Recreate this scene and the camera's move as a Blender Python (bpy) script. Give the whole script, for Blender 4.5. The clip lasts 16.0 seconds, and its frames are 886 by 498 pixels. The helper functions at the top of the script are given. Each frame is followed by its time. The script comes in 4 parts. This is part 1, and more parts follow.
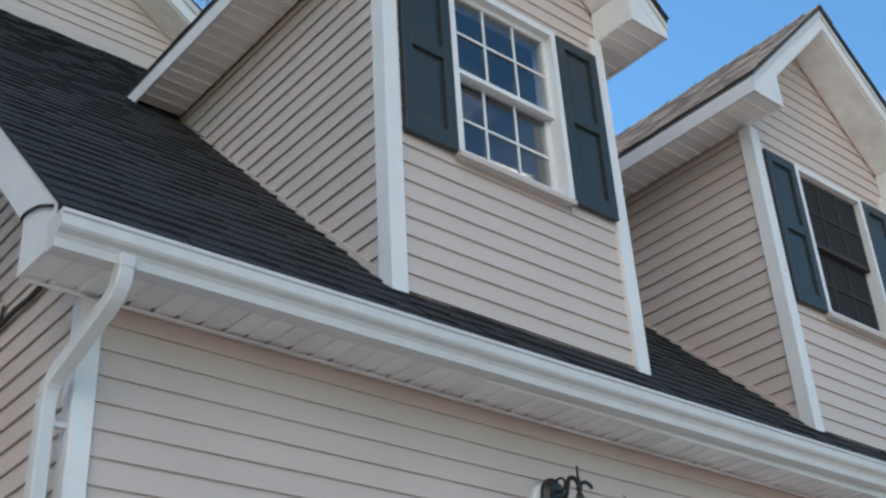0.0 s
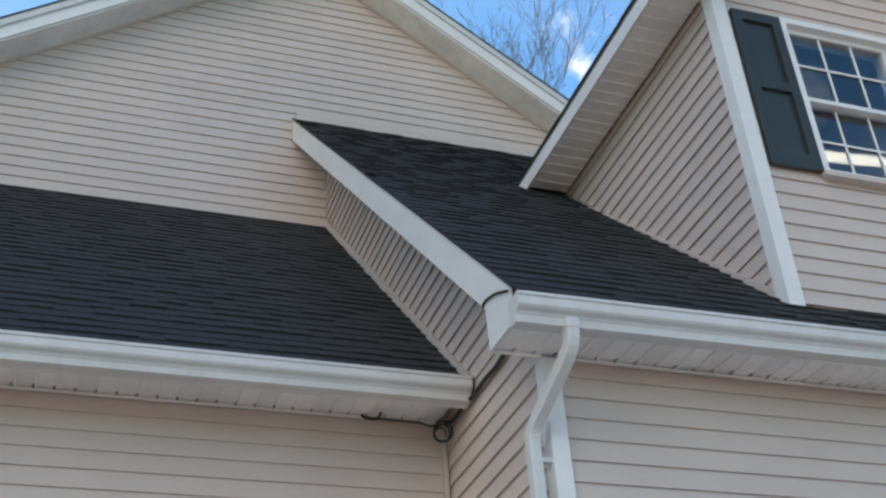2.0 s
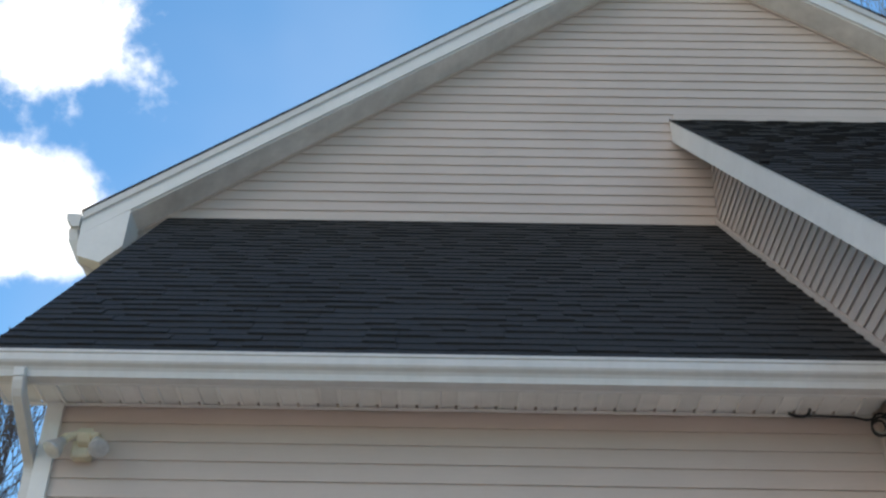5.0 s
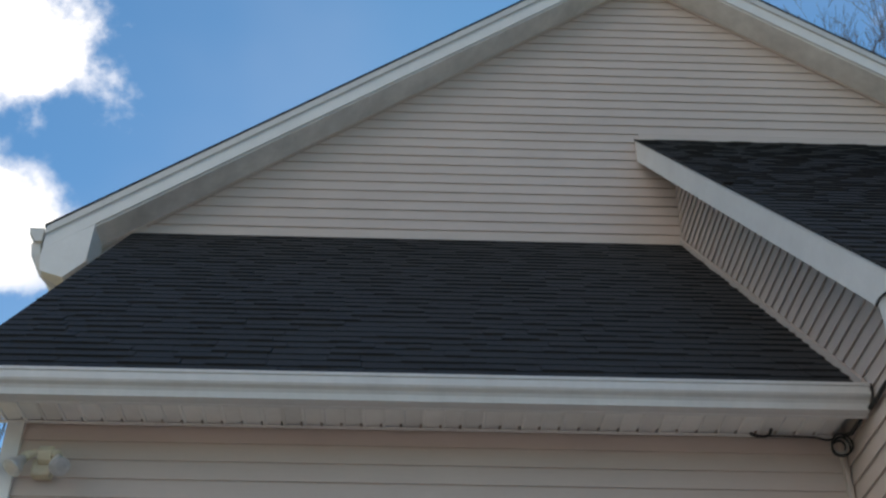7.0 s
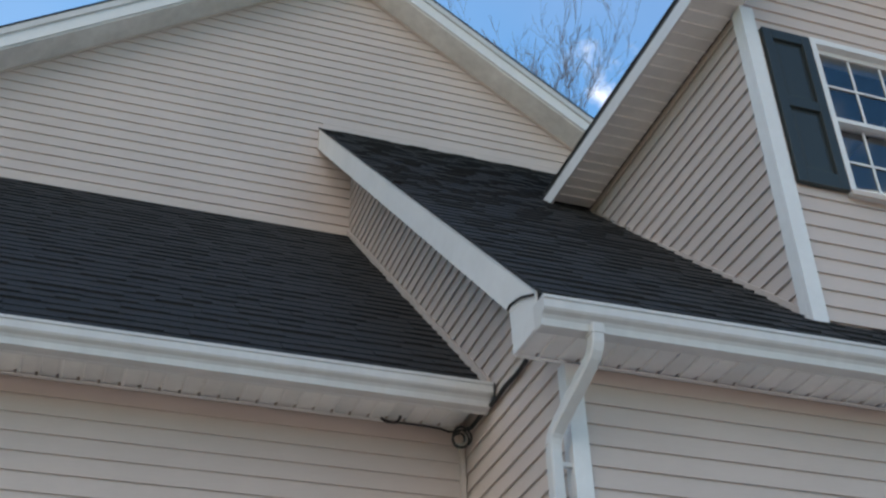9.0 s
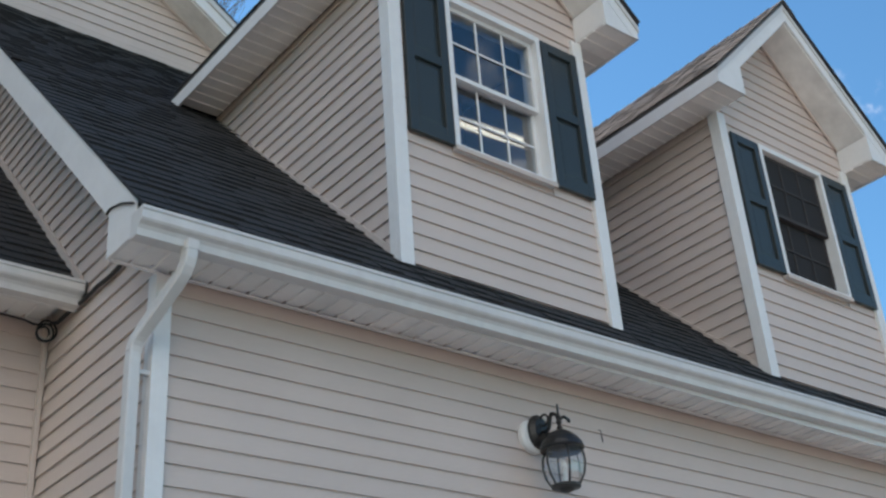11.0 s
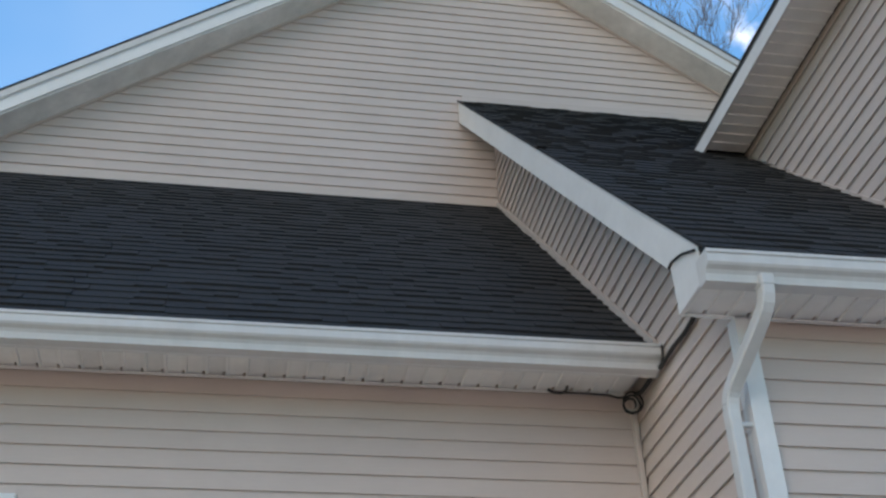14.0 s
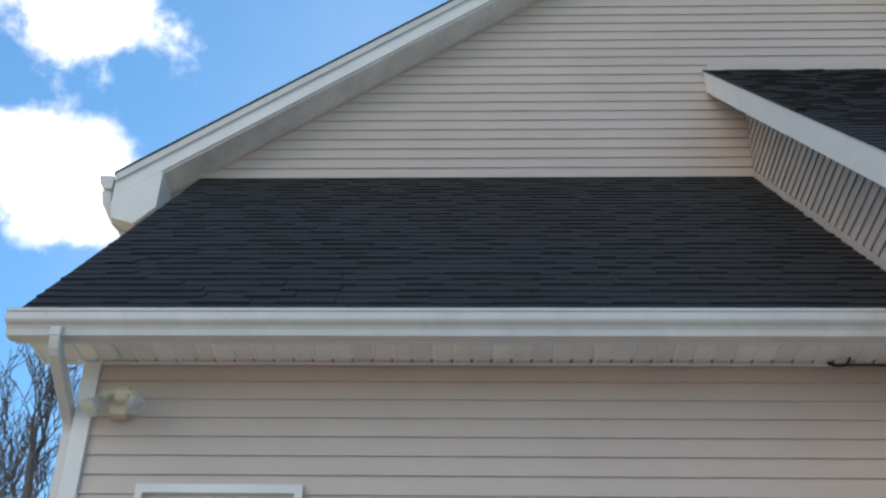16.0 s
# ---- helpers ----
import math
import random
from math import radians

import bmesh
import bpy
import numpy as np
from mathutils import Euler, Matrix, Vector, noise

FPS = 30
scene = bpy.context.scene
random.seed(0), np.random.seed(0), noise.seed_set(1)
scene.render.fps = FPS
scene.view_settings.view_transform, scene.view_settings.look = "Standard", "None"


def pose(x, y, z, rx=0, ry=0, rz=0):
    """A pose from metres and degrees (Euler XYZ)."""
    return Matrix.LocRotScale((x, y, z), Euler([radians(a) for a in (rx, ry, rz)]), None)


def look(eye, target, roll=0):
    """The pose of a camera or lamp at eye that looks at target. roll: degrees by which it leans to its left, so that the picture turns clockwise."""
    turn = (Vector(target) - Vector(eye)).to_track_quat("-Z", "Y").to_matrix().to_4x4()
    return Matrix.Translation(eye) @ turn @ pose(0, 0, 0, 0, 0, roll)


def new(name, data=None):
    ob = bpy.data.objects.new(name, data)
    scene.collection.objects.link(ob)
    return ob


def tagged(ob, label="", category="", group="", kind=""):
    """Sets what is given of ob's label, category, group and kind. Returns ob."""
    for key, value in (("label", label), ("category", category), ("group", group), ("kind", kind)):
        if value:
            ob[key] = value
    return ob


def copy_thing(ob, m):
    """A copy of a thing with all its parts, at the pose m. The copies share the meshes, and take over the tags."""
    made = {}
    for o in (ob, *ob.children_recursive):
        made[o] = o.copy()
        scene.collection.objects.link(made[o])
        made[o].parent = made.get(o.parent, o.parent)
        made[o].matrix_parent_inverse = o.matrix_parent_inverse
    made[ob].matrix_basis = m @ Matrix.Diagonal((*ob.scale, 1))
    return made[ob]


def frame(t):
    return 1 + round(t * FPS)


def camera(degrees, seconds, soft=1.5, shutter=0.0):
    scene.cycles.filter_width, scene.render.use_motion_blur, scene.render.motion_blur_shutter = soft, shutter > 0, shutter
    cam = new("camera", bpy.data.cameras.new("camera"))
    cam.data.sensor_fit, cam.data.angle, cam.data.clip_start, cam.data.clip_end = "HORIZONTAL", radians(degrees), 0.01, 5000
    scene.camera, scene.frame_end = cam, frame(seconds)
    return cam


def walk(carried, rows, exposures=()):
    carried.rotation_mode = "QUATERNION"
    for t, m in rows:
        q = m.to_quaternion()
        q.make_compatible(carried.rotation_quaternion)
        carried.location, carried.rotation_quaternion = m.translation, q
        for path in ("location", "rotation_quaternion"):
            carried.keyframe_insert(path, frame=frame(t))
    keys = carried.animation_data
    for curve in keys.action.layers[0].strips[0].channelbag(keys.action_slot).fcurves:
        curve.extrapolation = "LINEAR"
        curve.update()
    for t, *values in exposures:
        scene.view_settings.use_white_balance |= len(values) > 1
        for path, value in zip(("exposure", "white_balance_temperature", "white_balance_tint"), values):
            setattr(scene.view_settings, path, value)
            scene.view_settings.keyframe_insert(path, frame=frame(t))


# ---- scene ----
cam = camera(40.8, 16.0, soft=2.5)
PATH = [
    (0, (-1.249, -3.295, 1.958), (-0.099, -1.997, 2.953), -3.5),
    (0.5, (-1.298, -3.238, 1.966), (-0.273, -1.829, 2.947), -4.9),
    (1, (-1.342, -3.217, 1.959), (-0.456, -1.763, 3.008), -5.3),
    (1.5, (-1.728, -3.832, 1.578), (-0.957, -2.312, 2.625), -5.7),
    (2, (-1.816, -3.921, 1.51), (-1.216, -2.359, 2.606), -4.4),
    (2.5, (-1.834, -3.869, 1.526), (-1.375, -2.272, 2.639), -2.9),
    (3, (-1.871, -3.824, 1.528), (-1.543, -2.202, 2.65), -2.5),
    (3.5, (-1.876, -3.785, 1.551), (-1.671, -2.147, 2.68), -2.3),
    (4, (-1.915, -3.787, 1.547), (-1.82, -2.138, 2.675), -0.7),
    (4.5, (-1.91, -3.747, 1.554), (-1.896, -2.09, 2.673), 0.6),
    (4.7, (-1.913, -3.745, 1.546), (-1.917, -2.091, 2.67), 1.0),
    (5.75, (-1.872, -3.758, 1.535), (-1.906, -2.122, 2.678), 1.1),
    (6.8, (-1.886, -3.759, 1.54), (-1.871, -2.128, 2.697), 0.7),
    (7, (-1.902, -3.769, 1.548), (-1.865, -2.136, 2.702), 0.5),
    (7.5, (-1.921, -3.798, 1.532), (-1.835, -2.167, 2.686), 0.4),
    (8, (-1.906, -3.787, 1.519), (-1.738, -2.155, 2.662), 0.2),
    (8.5, (-1.877, -3.82, 1.485), (-1.526, -2.212, 2.621), -1.2),
    (9, (-1.859, -3.877, 1.415), (-1.29, -2.328, 2.545), -2.0),
    (9.5, (-1.774, -3.988, 1.442), (-0.93, -2.534, 2.526), -4.6),
    (9.7, (-1.744, -4.047, 1.431), (-0.809, -2.636, 2.496), -5.4),
    (10.75, (-1.800, -4.110, 1.405), (-0.664, -2.780, 2.375), -4.4),
    (11.8, (-1.91, -4.176, 1.401), (-0.827, -2.792, 2.355), -3.4),
    (12, (-1.928, -4.119, 1.416), (-0.884, -2.721, 2.393), -3.3),
    (12.5, (-1.85, -3.895, 1.448), (-1.042, -2.421, 2.532), -3.0),
    (13, (-1.745, -3.738, 1.48), (-1.106, -2.221, 2.615), -3.5),
    (13.5, (-1.76, -3.75, 1.499), (-1.287, -2.163, 2.622), -2.5),
    (14, (-1.818, -3.766, 1.505), (-1.491, -2.124, 2.599), -2.5),
    (14.5, (-1.843, -3.685, 1.563), (-1.67, -2.028, 2.67), -2.3),
    (15, (-1.862, -3.703, 1.522), (-1.821, -2.052, 2.65), -1.4),
    (15.5, (-1.892, -3.683, 1.548), (-1.935, -2.016, 2.653), 0.5),
    (16, (-1.902, -3.693, 1.533), (-1.977, -2.008, 2.61), 1.3),
]
walk(cam, [(t, look(eye, target, roll)) for t, eye, target, roll in PATH],
     exposures=[(t, e - 0.16, 8080, 20) for t, e in ((0, 0.45), (4.0, 0.45), (4.7, 0.28), (6.8, -0.22), (7.5, -0.27), (8.0, -0.30), (8.5, 0.20), (9.0, 0.23), (9.7, 0.10),
                                                     (11.8, 0.40), (12.5, 0.44), (13.5, 0.34), (14.0, 0.32), (15.0, 0.50), (16, 0.28))])

# ---- sky, sun ----
SUN_ELEVATION, SUN_AZIMUTH = 44.0, -4.0          # degrees; azimuth leans to -x from +y
sun_dir = Vector((-math.sin(radians(SUN_AZIMUTH)) * math.cos(radians(SUN_ELEVATION)),
                  math.cos(radians(SUN_AZIMUTH)) * math.cos(radians(SUN_ELEVATION)),
                  math.sin(radians(SUN_ELEVATION))))
sun = new("sun", bpy.data.lights.new("sun", "SUN"))
sun.data.energy, sun.data.angle, sun.data.color = 4.8, radians(0.53), (1.0, 0.95, 0.87)
sun.rotation_euler = sun_dir.to_track_quat("Z", "Y").to_euler()

world = bpy.data.worlds.new("sky")
world.use_nodes = True
scene.world = world
wt = world.node_tree
wt.nodes.clear()


def wnode(kind, **settings):
    n = wt.nodes.new(kind)
    for k, v in settings.items():
        setattr(n, k, v)
    return n


def wmath(op, a, b=None, clamp=False):
    n = wnode("ShaderNodeMath", operation=op, use_clamp=clamp)
    for i, v in enumerate((a, b)):
        if v is None:
            continue
        if isinstance(v, (int, float)):
            n.inputs[i].default_value = v
        else:
            wt.links.new(v, n.inputs[i])
    return n.outputs[0]


sky = wnode("ShaderNodeTexSky", sky_type="NISHITA", sun_disc=False, sun_elevation=radians(SUN_ELEVATION),
            sun_rotation=radians(-SUN_AZIMUTH), air_density=1.0, dust_density=0.05, ozone_density=1.5)
wcoord = wnode("ShaderNodeTexCoord")
direction = wcoord.outputs["Generated"]
puff = wnode("ShaderNodeTexNoise")
puff.inputs["Scale"].default_value, puff.inputs["Detail"].default_value = 8.0, 9.0
puff.inputs["Roughness"].default_value = 0.60
wt.links.new(direction, puff.inputs["Vector"])
broad = wnode("ShaderNodeTexNoise")
broad.inputs["Scale"].default_value, broad.inputs["Detail"].default_value = 2.2, 4.0
wt.links.new(direction, broad.inputs["Vector"])


def bank(at, reach, squash=(1, 1, 1)):
    """A cumulus bank: high where the sky's direction lies near at; squash above 1 narrows it along an axis."""
    s = wnode("ShaderNodeVectorMath", operation="MULTIPLY")
    wt.links.new(direction, s.inputs[0])
    s.inputs[1].default_value = squash
    d = wnode("ShaderNodeVectorMath", operation="DISTANCE")
    wt.links.new(s.outputs[0], d.inputs[0])
    d.inputs[1].default_value = Vector(at).normalized() * Vector(squash)
    return wmath("SUBTRACT", 1.0, wmath("DIVIDE", d.outputs["Value"], reach), clamp=True)


banks = wmath("MAXIMUM", bank((-0.320, 0.692, 0.648), 0.142), bank((-0.347, 0.744, 0.572), 0.108))
banks = wmath("SUBTRACT", banks, wmath("MULTIPLY", bank((-0.318, 0.723, 0.613), 0.13, (1.0, 1.4, 2.2)), 0.52), clamp=True)
# The wide bank at -x, -y is unseen, added to fill the walls with light.
for at, reach, squash, weight in (((0.383, 0.650, 0.656), 0.064, (1, 1, 1), 0.62), ((-0.201, 0.699, 0.686), 0.05, (1, 1, 1), 0.30),
                                  ((0.79, 0.36, 0.50), 0.12, (1, 1, 1), 0.5), ((0.60, -0.60, 0.52), 0.05, (1, 1, 2), 0.45),
                                  ((0.56, -0.57, 0.60), 0.07, (1, 1, 1), 0.26), ((-0.62, -0.65, 0.44), 0.9, (1, 1, 1), 0.95)):
    banks = wmath("MAXIMUM", banks, wmath("MULTIPLY", bank(at, reach, squash), weight))
body = wmath("ADD", wmath("MULTIPLY", banks, 0.75), wmath("MULTIPLY", wmath("MULTIPLY", wmath("SUBTRACT", puff.outputs["Fac"], 0.5), wmath("SUBTRACT", 2.4, wmath("MULTIPLY", banks, 1.7))), wmath("MULTIPLY", banks, 6.0, clamp=True)))
cover = wnode("ShaderNodeMapRange", interpolation_type="SMOOTHSTEP")
cover.inputs["From Min"].default_value, cover.inputs["From Max"].default_value = 0.25, 0.58
wt.links.new(body, cover.inputs["Value"])
veil = wnode("ShaderNodeMapRange", interpolation_type="SMOOTHSTEP")
veil.inputs["From Min"].default_value, veil.inputs["From Max"].default_value = 0.5, 0.8
veil.inputs["To Max"].default_value = 0.10
wt.links.new(broad.outputs["Fac"], veil.inputs["Value"])
clear = wnode("ShaderNodeMix", data_type="RGBA")
wt.links.new(veil.outputs["Result"], clear.inputs["Factor"])
deep = wnode("ShaderNodeMix", data_type="RGBA", blend_type="MULTIPLY")
deep.inputs["Factor"].default_value = 1.0
deep.inputs["B"].default_value = (0.41, 0.985, 1.27, 1)
wt.links.new(sky.outputs["Color"], deep.inputs["A"])
wt.links.new(deep.outputs["Result"], clear.inputs["A"])
clear.inputs["B"].default_value = (7.5, 8.0, 8.8, 1)
clouds = wnode("ShaderNodeMix", data_type="RGBA")
wt.links.new(wmath("MULTIPLY", cover.outputs["Result"], wmath("ADD", wmath("MULTIPLY", banks, 2.0), 0.05), clamp=True), clouds.inputs["Factor"])
wt.links.new(clear.outputs["Result"], clouds.inputs["A"])
clouds.inputs["B"].default_value = (12.1, 13.7, 14.9, 1)
# thin unseen cloud opposite the sun, added extra bright for the streak in the panes
strip_at = Vector((0.577, -0.597, 0.557)).normalized()
strip_across = strip_at.cross(Vector((0.040, 0.023, -0.017))).normalized()
across = wnode("ShaderNodeVectorMath", operation="DOT_PRODUCT")
wt.links.new(direction, across.inputs[0])
across.inputs[1].default_value = strip_across
strip = wmath("MINIMUM", wmath("MULTIPLY", bank(strip_at, 0.055), 1.6), wmath("SUBTRACT", 1.0, wmath("DIVIDE", wmath("ABSOLUTE", across.outputs["Value"]), 0.0065)))
strip = wmath("ADD", strip, wmath("MULTIPLY", wmath("SUBTRACT", puff.outputs["Fac"], 0.5), 1.2))
lit = wnode("ShaderNodeMapRange", interpolation_type="SMOOTHSTEP")
lit.inputs["From Min"].default_value, lit.inputs["From Max"].default_value = 0.30, 0.80
wt.links.new(strip, lit.inputs["Value"])
sunlit = wnode("ShaderNodeMix", data_type="RGBA")
wt.links.new(lit.outputs["Result"], sunlit.inputs["Factor"])
wt.links.new(clouds.outputs["Result"], sunlit.inputs["A"])
sunlit.inputs["B"].default_value = (25, 28.5, 28.5, 1)
backing = wnode("ShaderNodeBackground")
backing.inputs["Strength"].default_value = 0.15
wt.links.new(sunlit.outputs["Result"], backing.inputs["Color"])
wout = wnode("ShaderNodeOutputWorld")
wt.links.new(backing.outputs[0], wout.inputs["Surface"])


# ---- materials ----
def material(name, low, high, rough=0.6, metal=0.0, grain=60.0, stretch=(1, 1, 1), bump=0.15, depth=0.002, spread=0.0, stain=0.0,
             stain_scale=1.6, stain_stretch=(1, 1, 1), coat=0.0):
    """A surface with fine grain between two colours, broad stains, and a spread of tone from object to object."""
    m = bpy.data.materials.new(name)
    m.use_nodes = True
    nt = m.node_tree
    bsdf = nt.nodes["Principled BSDF"]
    geo = nt.nodes.new("ShaderNodeNewGeometry")

    def scaled(by):
        n = nt.nodes.new("ShaderNodeVectorMath")
        n.operation = "MULTIPLY"
        nt.links.new(geo.outputs["Position"], n.inputs[0])
        n.inputs[1].default_value = by
        return n.outputs[0]

    fine = nt.nodes.new("ShaderNodeTexNoise")
    fine.inputs["Scale"].default_value, fine.inputs["Detail"].default_value = grain, 6.0
    nt.links.new(scaled(stretch), fine.inputs["Vector"])
    wide = nt.nodes.new("ShaderNodeTexNoise")
    wide.inputs["Scale"].default_value, wide.inputs["Detail"].default_value = stain_scale, 7.0
    wide.inputs["Roughness"].default_value = 0.65
    nt.links.new(scaled(stain_stretch), wide.inputs["Vector"])
    mix = nt.nodes.new("ShaderNodeMix")
    mix.data_type = "RGBA"
    nt.links.new(fine.outputs["Fac"], mix.inputs["Factor"])
    mix.inputs["A"].default_value, mix.inputs["B"].default_value = (*low, 1), (*high, 1)
    tone = nt.nodes.new("ShaderNodeMapRange")
    tone.inputs["From Min"].default_value, tone.inputs["From Max"].default_value = 0.3, 0.7
    tone.inputs["To Min"].default_value, tone.inputs["To Max"].default_value = 1 - stain, 1 + stain * 0.4
    nt.links.new(wide.outputs["Fac"], tone.inputs["Value"])
    info = nt.nodes.new("ShaderNodeObjectInfo")
    each = nt.nodes.new("ShaderNodeMapRange")
    each.inputs["To Min"].default_value, each.inputs["To Max"].default_value = 1 - spread, 1 + spread
    nt.links.new(info.outputs["Random"], each.inputs["Value"])
    isle = nt.nodes.new("ShaderNodeMapRange")
    isle.inputs["To Min"].default_value, isle.inputs["To Max"].default_value = 1 - spread, 1 + spread
    nt.links.new(geo.outputs["Random Per Island"], isle.inputs["Value"])
    by = nt.nodes.new("ShaderNodeMath")
    by.operation = "MULTIPLY"
    nt.links.new(tone.outputs[0], by.inputs[0])
    nt.links.new(each.outputs[0], by.inputs[1])
    by2 = nt.nodes.new("ShaderNodeMath")
    by2.operation = "MULTIPLY"
    nt.links.new(by.outputs[0], by2.inputs[0])
    nt.links.new(isle.outputs[0], by2.inputs[1])
    final = nt.nodes.new("ShaderNodeVectorMath")
    final.operation = "SCALE"
    nt.links.new(mix.outputs["Result"], final.inputs[0])
    nt.links.new(by2.outputs[0], final.inputs["Scale"])
    nt.links.new(final.outputs[0], bsdf.inputs["Base Color"])
    bsdf.inputs["Roughness"].default_value, bsdf.inputs["Metallic"].default_value = rough, metal
    bsdf.inputs["Coat Weight"].default_value = coat
    bp = nt.nodes.new("ShaderNodeBump")
    bp.inputs["Strength"].default_value, bp.inputs["Distance"].default_value = bump, depth
    nt.links.new(fine.outputs["Fac"], bp.inputs["Height"])
    nt.links.new(bp.outputs[0], bsdf.inputs["Normal"])
    return m


VINYL = material("beige_vinyl", (0.573, 0.483, 0.445), (0.640, 0.543, 0.502), rough=0.5, grain=40, stretch=(0.25, 0.25, 6), bump=0.12,
                 spread=0.02, stain=0.07, stain_scale=1.1)
VINYL_TRIM = material("beige_trim", (0.565, 0.480, 0.440), (0.625, 0.535, 0.490), rough=0.5, stain=0.08)
WHITE = material("white_trim", (0.74, 0.75, 0.76), (0.80, 0.81, 0.82), rough=0.42, grain=30, bump=0.06, stain=0.08, stain_scale=2.5)
GUTTER = material("white_aluminium", (0.60, 0.605, 0.61), (0.68, 0.685, 0.69), rough=0.38, grain=25, bump=0.05, stain=0.09, stain_scale=2.2,
                  stain_stretch=(2.5, 1, 0.4))
SOFFIT = material("white_soffit_vinyl", (0.89, 0.89, 0.885), (0.94, 0.94, 0.935), rough=0.5, grain=25, bump=0.06, stain=0.12,
                  stain_scale=3.0, spread=0.05)
VENTED = material("perforated_soffit_vinyl", (0.83, 0.83, 0.825), (0.89, 0.89, 0.885), rough=0.55, grain=220, bump=0.2, depth=0.002, stain=0.12,
                  stain_scale=3.0, spread=0.05)
RAKE = material("rake_soffit_board", (0.80, 0.795, 0.785), (0.87, 0.865, 0.855), rough=0.5, grain=12, bump=0.08, stain=0.2, stain_scale=3.0)
SHINGLE = material("charcoal_shingle", (0.0095, 0.0098, 0.0105), (0.036, 0.0366, 0.0388), rough=0.82, grain=170, bump=0.7, depth=0.004,
                   spread=0.09, stain=0.22, stain_scale=0.9)
# Paler copy of the charcoal shingle: sun on the dormer slopes is in its colour.
SUNLIT_SHINGLE = material("sunlit_shingle", (0.078, 0.079, 0.081), (0.160, 0.162, 0.166), rough=0.9, grain=120, bump=0.6, depth=0.004, spread=0.07, stain=0.2)
DECK = material("dark_roof_felt", (0.018, 0.019, 0.022), (0.028, 0.029, 0.032), rough=0.95, grain=90)
SHUTTER = material("dark_green_shutter", (0.027, 0.036, 0.038), (0.036, 0.047, 0.050), rough=0.42, grain=60, stretch=(4, 4, 0.3), bump=0.12,
                   stain=0.12)
BLACK = material("black_metal", (0.010, 0.010, 0.011), (0.020, 0.020, 0.021), rough=0.4, grain=120, bump=0.1)
CABLE = material("black_cable", (0.012, 0.012, 0.012), (0.022, 0.022, 0.022), rough=0.6)
CREAM = material("aged_cream_plastic", (0.64, 0.565, 0.42), (0.74, 0.665, 0.51), rough=0.5, stain=0.15, stain_scale=12)
LAMP_GREY = material("lamp_grey", (0.42, 0.42, 0.41), (0.52, 0.52, 0.50), rough=0.45)
REFLECTOR = material("silvered_bulb", (0.42, 0.42, 0.43), (0.72, 0.72, 0.73), rough=0.28, metal=0.35, grain=45, bump=0.5, depth=0.004)
SCREEN = material("dark_insect_screen", (0.010, 0.008, 0.0085), (0.015, 0.012, 0.0125), rough=0.8, grain=300)
MESHED = material("muntin_behind_screen", (0.035, 0.031, 0.033), (0.045, 0.04, 0.042), rough=0.8)
ROOM = material("dim_room", (0.10, 0.09, 0.08), (0.13, 0.12, 0.11), rough=0.9)
BARK = material("grey_bark", (0.095, 0.08, 0.08), (0.165, 0.14, 0.138), rough=0.9, grain=30, stretch=(1, 1, 0.2), bump=0.5, depth=0.02)
LAWN = material("dry_lawn", (0.17, 0.16, 0.085), (0.28, 0.25, 0.14), rough=0.95, grain=8, bump=0.6, depth=0.03, stain=0.2, stain_scale=0.3)
PAVING = material("concrete", (0.37, 0.305, 0.268), (0.46, 0.385, 0.340), rough=0.85, grain=20, bump=0.2, stain=0.15, stain_scale=0.8)


def glass(name, tint, ior):
    m = bpy.data.materials.new(name)
    m.use_nodes = True
    b = m.node_tree.nodes["Principled BSDF"]
    b.inputs["Base Color"].default_value = (*tint, 1)
    b.inputs["Roughness"].default_value, b.inputs["IOR"].default_value = 0.0, ior
    b.inputs["Transmission Weight"].default_value = 1.0
    return m


PANE = glass("window_glass", (0.72, 0.80, 0.86), 1.8)
LANTERN_GLASS = glass("lantern_glass", (0.93, 0.94, 0.95), 1.45)


# ---- building blocks ----
def mesh_object(name, bm, mat, parent=None, label=""):
    bmesh.ops.recalc_face_normals(bm, faces=bm.faces)
    me = bpy.data.meshes.new(name)
    bm.to_mesh(me)
    bm.free()
    me.materials.append(mat)
    ob = new(name, me)
    if parent:
        ob.parent = parent
    return tagged(ob, label)


def part(name, bm, mat, parent, label=""):
    return mesh_object(name, bm, mat, parent, label)


def thing(name, label, category, group="", kind=""):
    return tagged(new(name), label, category, group, kind)


def prism(bm, ring_a, ring_b):
    """A closed solid between two rings of as many corners."""
    a, b = [bm.verts.new(v) for v in ring_a], [bm.verts.new(v) for v in ring_b]
    n = len(a)
    bm.faces.new(a[::-1])
    bm.faces.new(b)
    for i in range(n):
        bm.faces.new((a[i], a[(i + 1) % n], b[(i + 1) % n], b[i]))
    return bm


def block(bm, x0, x1, y0, y1, z0, z1):
    return prism(bm, [(x0, y0, z0), (x1, y0, z0), (x1, y1, z0), (x0, y1, z0)], [(x0, y0, z1), (x1, y0, z1), (x1, y1, z1), (x0, y1, z1)])


def bar(x0, x1, y0, y1, z0, z1, soft=0.0):
    bm = block(bmesh.new(), x0, x1, y0, y1, z0, z1)
    if soft:
        bmesh.ops.bevel(bm, geom=bm.edges[:], offset=soft, segments=2, affect="EDGES", profile=0.5)
    return bm


def slab_xz(poly, y0, y1, bm=None):
    """A plate whose outline lies in x and z."""
    return prism(bm or bmesh.new(), [(x, y0, z) for x, z in poly], [(x, y1, z) for x, z in poly])


def slab_yz(poly, x0, x1, bm=None):
    return prism(bm or bmesh.new(), [(x0, y, z) for y, z in poly], [(x1, y, z) for y, z in poly])


